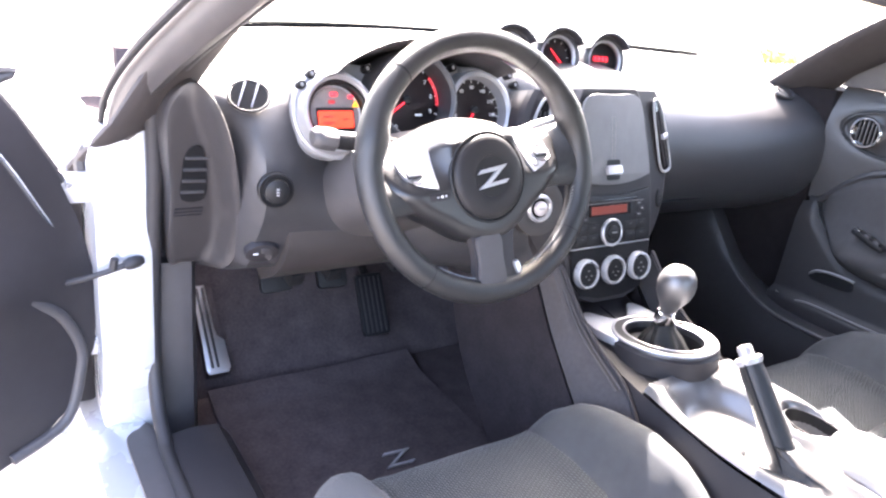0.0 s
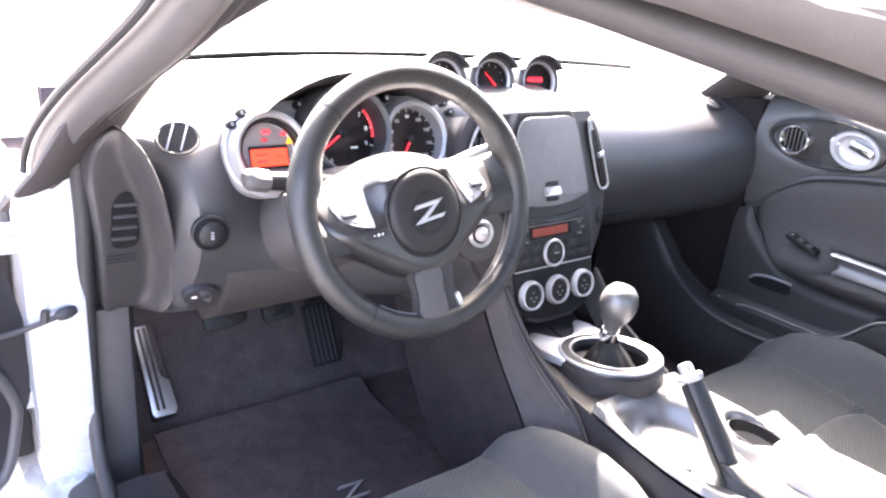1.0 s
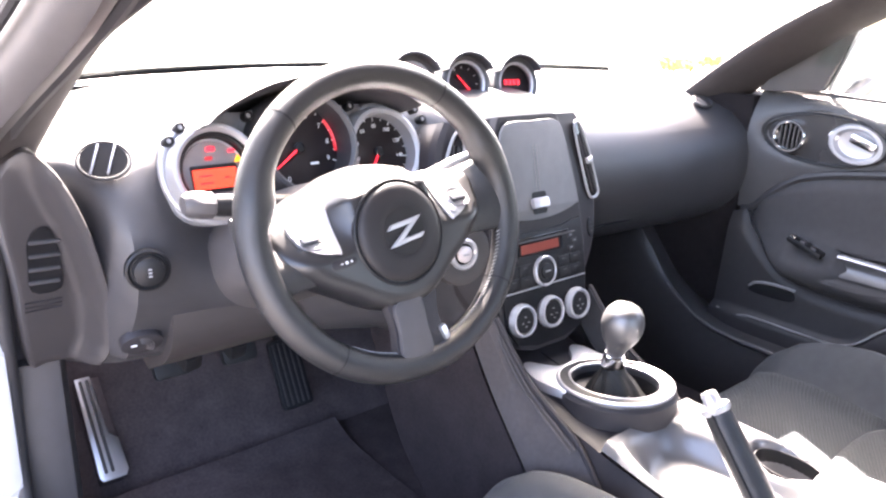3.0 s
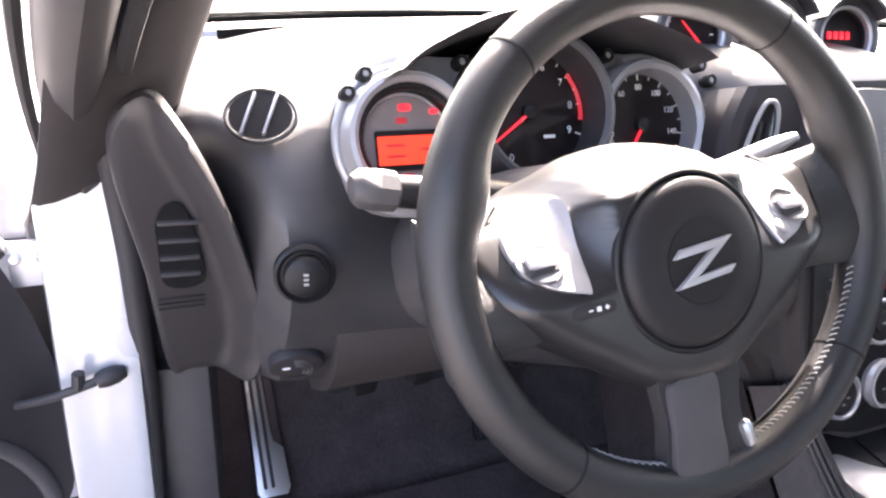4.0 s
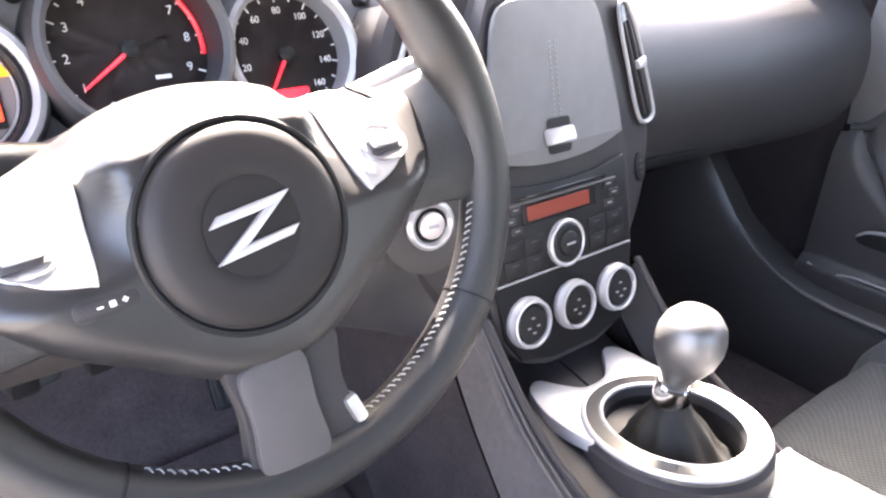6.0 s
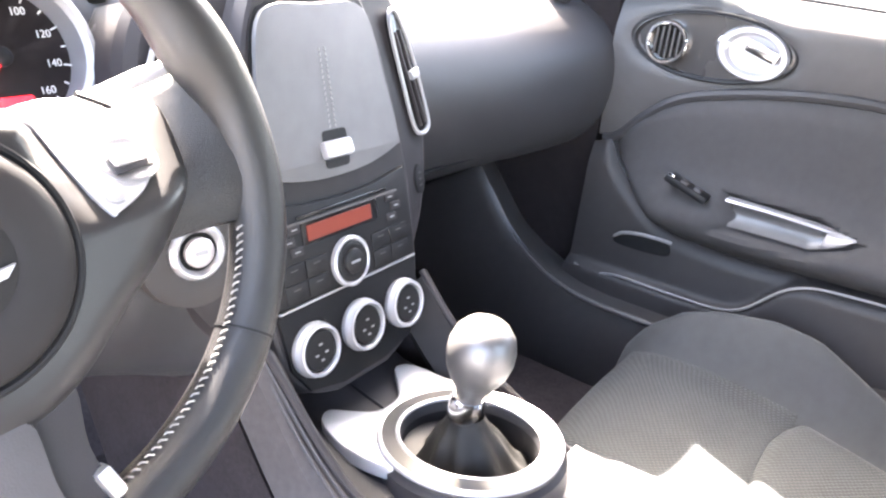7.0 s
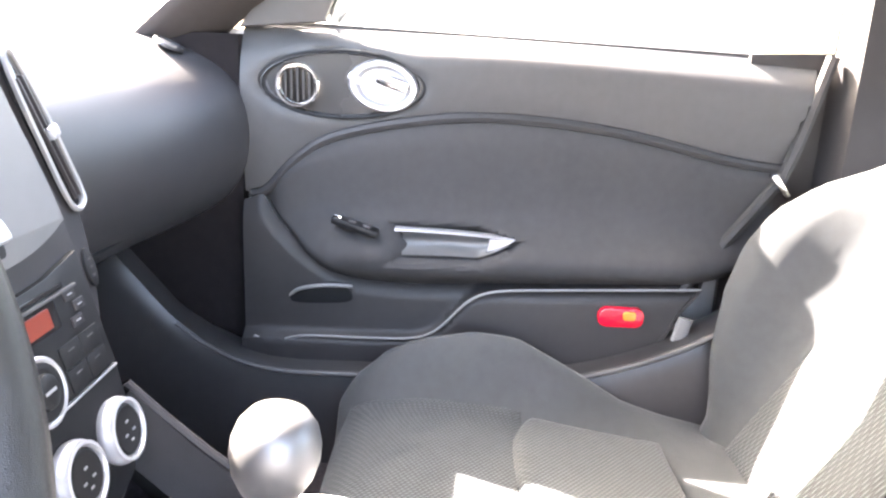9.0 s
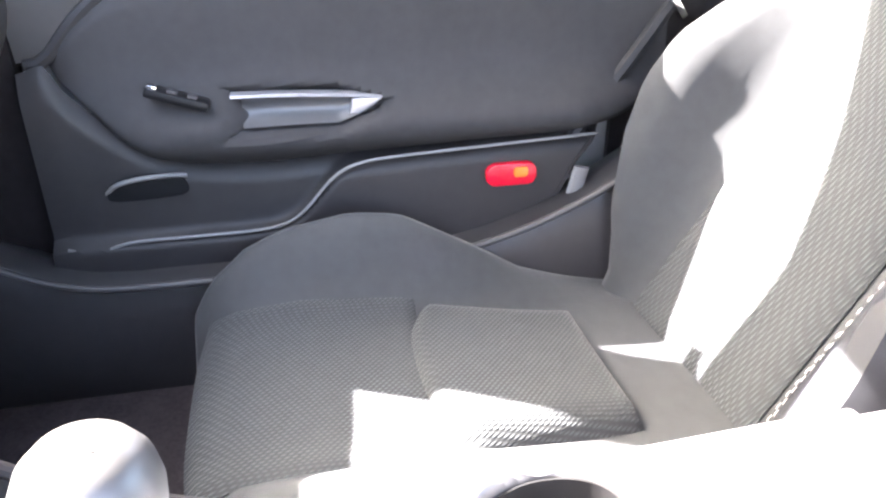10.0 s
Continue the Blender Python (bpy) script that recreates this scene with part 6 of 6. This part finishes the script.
# outside mirror
om = thing("door_mirror", pose(0.89, 0.03, 0.85), "white door mirror beyond the passenger window", "mirror")
part("housing", local(lathe([(0.02, 0.0), (0.07, 0.02), (0.085, 0.06), (0.078, 0.075)], 28, Matrix.Rotation(radians(90), 4, "X") @ Matrix.Diagonal((1.25, 0.85, -1, 1))), Matrix.Translation((0.03, 0.0, 0.06))), PAINT, om)
part("mirror_glass", local(lathe([(0.074, 0.0), (0.001, 0.001)], 28, Matrix.Rotation(radians(90), 4, "X") @ Matrix.Diagonal((1.25, 0.85, 1, 1))), Matrix.Translation((0.03, -0.070, 0.06))), CHROME, om)
part("arm", tube([(-0.10, 0.0, -0.01), (0.0, 0.0, 0.02)], 0.02, 10), BLACK, om)

# B-pillar trim behind the passenger window
bm = loft([[(0.712, -0.60, z), (0.709, -0.722, z), (0.66, -0.74, z), (0.64, -0.90, z), (0.70, -0.92, z), (0.722, -0.60, z)] for z in np.linspace(0.30, 0.84, 8)]+[[(0.709, -0.722, z), (0.708, -0.724, z), (0.66, -0.74, z), (0.64, -0.90, z), (0.70, -0.92, z), (0.712, -0.722, z)] for z in (0.845, 1.02)])
tagged(part("pillar_rear_right", bm, TRIM, None), "dark trimmed pillar behind the passenger door", "pillar", kind="structure")

# ---------------------------------------------------------------- open driver's door
OPEN = 66
DD = Matrix.Translation((-0.815, 0.46, 0.0)) @ Matrix.Rotation(radians(-OPEN), 4, "Z")
ddoor = thing("driver_door", DD @ Matrix.Translation((0, 0, 0.10)), "open driver's door, dark inner panel and white painted skin", "car door")
# local frame: -y runs along the door to its rear, +x faces the cabin when shut
dt = Matrix.Translation((0, 0, -0.10))
top = lambda d: 0.80 + 0.02 * d
FZ = [0.14, 0.235, 0.25, 0.30, 0.39, 0.50, 0.60, 0.683, 0.754, 0.79, 0.83]
FD = [0.30, 0.16, 0.10, 0.03, -0.014, -0.020, 0.0, 0.030, 0.069, 0.094, 0.12]


def card_at(u, v):
    z = 0.22 + (0.80 - 0.22) * v
    d = float(np.interp(z, FZ, FD))
    return Vector((0.055 + 0.03 * math.exp(-((v - 0.5) / 0.12) ** 2) * min(1, u * 6), -(d + (1.0 - d) * u), z))


part("inner_panel", local(thicken(sheet(card_at, 40, 40), 0.006), dt), TRIM, ddoor, "dark inner door panel")
bm = loft([[(-0.06, -d, 0.22), (-0.085, -d, 0.35), (-0.07, -d, 0.62), (-0.02, -d, 0.77), (0.02, -d, 0.77), (0.045, -d, 0.55), (0.045, -d, 0.26), (-0.02, -d, 0.20)] for d in np.linspace(0.09, 1.02, 12)])
part("outer_skin", local(bm, dt), PAINT, ddoor, "white painted outer skin")
part("pocket_trim", local(tube(spline([(0.070, -0.16, 0.55), (0.072, -0.11, 0.515), (0.066, -0.045, 0.465), (0.060, -0.012, 0.40), (0.060, -0.014, 0.35), (0.062, -0.045, 0.275), (0.064, -0.13, 0.25)], 30), 0.009, 10), dt), TRIM2, ddoor)
part("belt_strip", local(tube(spline([(0.058, -0.030, 0.585), (0.060, -0.046, 0.61), (0.062, -0.102, 0.713), (0.060, -0.16, 0.775), (0.060, -0.25, 0.80)], 20), 0.0035, 8), dt), CHROME, ddoor, "bright strip below the window")
part("window_seal", local(tube(spline([(0.050, -0.015, 0.655), (0.050, -0.032, 0.688), (0.050, -0.094, 0.79), (0.050, -0.14, 0.815), (0.05, -1.0, 0.815)], 30), 0.008, 8), dt), RUBBER, ddoor)
DI = dt @ DD.inverted()
for z in (0.641, 0.388):
    hg = part("hinge", local(block(0.075, 0.012, 0.046, 0.004, pose(-0.795, 0.422, z)), DI), STEEL, ddoor, "steel door hinge")
    part("hinge_leaf", local(block(0.030, 0.060, 0.040, 0.004, pose(-0.768, 0.448, z)), DI), STEEL, hg)
    part("pin", local(lathe([(0.008, -0.030), (0.010, -0.028), (0.010, 0.028), (0.008, 0.030)], 16, pose(-0.812, 0.412, z)), DI), STEEL, hg)
    for dx in (-0.012, 0.012):
        part("bolt", local(lathe([(0.006, 0), (0.006, 0.004), (0.004, 0.006), (0.001, 0.006)], 10, facing(-0.785 + dx, 0.416, z + 0.008, 0)), DI), CHROME, hg)
bm = tube([(-0.772, 0.437, 0.650), (-0.776, 0.437, 0.675), (-0.768, 0.437, 0.705)], [0.014, 0.011, 0.004], 8)
part("rubber_stop", local(bm, DI), RUBBER, ddoor, "black rubber stop above the hinge")
strap = thing("check_strap", pose(-0.724, 0.358, 0.542), "black rubber-tipped cable conduit on the door jamb", "cable")
part("conduit", tube(spline([(-0.09, 0.03, -0.035), (-0.055, 0.005, -0.018), (-0.02, -0.005, -0.004), (0.0, 0.0, 0.0)], 14), 0.0045, 8), RUBBER, strap)
part("grommet", tube([(-0.014, -0.004, -0.003), (-0.006, -0.003, -0.001), (0.004, 0.0, 0.0), (0.012, 0.002, 0.001)], [0.007, 0.0095, 0.009, 0.006], 12), RUBBER, strap)
part("grommet_stub", tube([(-0.03, -0.004, -0.006), (-0.028, -0.006, 0.010)], 0.006, 8), RUBBER, strap)

# ---------------------------------------------------------------- pedals and mat
PD = facing(-0.550, 0.585, 0.282, 44) @ Matrix.Diagonal((0.88, 0.92, 1, 1))
rest = thing("foot_rest", PD, "bright aluminium foot rest with black rubber strips", "pedal", "pedals")
outline = [(-0.021, 0.100), (0.006, 0.100), (0.008, 0.0), (0.010, -0.015), (0.024, -0.028), (0.026, -0.088), (0.020, -0.098), (-0.021, -0.098), (-0.027, -0.09), (-0.024, 0.0)]
part("pad", plate(outline, 0.005, 0.0015), ALLOY, rest, "aluminium pad")
for x in (-0.0135, -0.0015):
    part("rubber_strip", plate(rounded(0.0055, 0.180, 0.0027), 0.003, 0.001, Matrix.Translation((x, 0.004, 0.005))), RUBBER, rest)
part("support", block(0.05, 0.20, 0.10, 0.008, Matrix.Translation((0, 0, -0.053))), CARPET, rest)
acc = thing("accelerator", facing(-0.215, 0.545, 0.30, 30), "black ridged accelerator pedal", "pedal", "pedals")
part("pad", plate(rounded(0.062, 0.135, 0.008), 0.010, 0.003), BLACK, acc)
for k in range(5):
    part("ridge", block(0.004, 0.120, 0.004, 0.001, Matrix.Translation((-0.022 + 0.011 * k, 0, 0.011))), TRIM, acc)
part("arm", tube([(0, 0.05, 0), (0, 0.10, -0.02), (0, 0.16, -0.05)], 0.009, 8), BLACK, acc)
for x, z, nm in ((-0.338, 0.405, "brake_pedal"), (-0.453, 0.412, "clutch_pedal")):
    pp = thing(nm, facing(x, 0.50, z, 25), "dark rubber pedal on a steel arm", "pedal", "pedals")
    part("pad", plate(rounded(0.062, 0.048, 0.01), 0.012, 0.004), BLACK, pp)
    part("arm", tube([(0, 0.0, 0), (0, 0.06, -0.03), (0, 0.10, -0.05)], 0.008, 8), BLACK, pp)
mat_ = thing("floor_mat", pose(-0.36, 0.18, FLOOR_Z), "black carpet floor mat with a small silver badge", "floor mat")
bm = sheet(lambda u, v: Vector(((u - 0.5) * 0.44, -0.28 + 0.60 * v, 0.008 + 0.02 * max(0, v - 0.9) * 10 + 0.002 * math.sin(u * 9) * math.sin(v * 7))), 20, 26)
part("carpet", local(thicken(bm, 0.008), Matrix()), CARPET, mat_)
for q in (((-0.034, 0.016), (0.030, 0.022), (0.040, 0.030), (-0.026, 0.024)), ((0.020, 0.022), (0.038, 0.030), (-0.016, -0.020), (-0.036, -0.030)), ((-0.036, -0.030), (-0.026, -0.022), (0.040, -0.014), (0.030, -0.022))):
    part("badge_bar", plate(list(q), 0.003, 0.0006, Matrix.Translation((0.024, 0.010, 0.012)) @ Matrix.Rotation(radians(-10), 4, "Z") @ Matrix.Diagonal((0.74, 0.74, 1, 1))), SILVER, mat_, "silver bar of the badge")
mat2 = thing("floor_mat", pose(0.38, 0.22, FLOOR_Z), "black carpet floor mat in the passenger's footwell", "floor mat")
bm = sheet(lambda u, v: Vector(((u - 0.5) * 0.42, -0.24 + 0.54 * v, 0.008 + 0.002 * math.sin(u * 8 + 1) * math.sin(v * 6))), 20, 20)
part("carpet", local(thicken(bm, 0.008), Matrix()), CARPET, mat2)
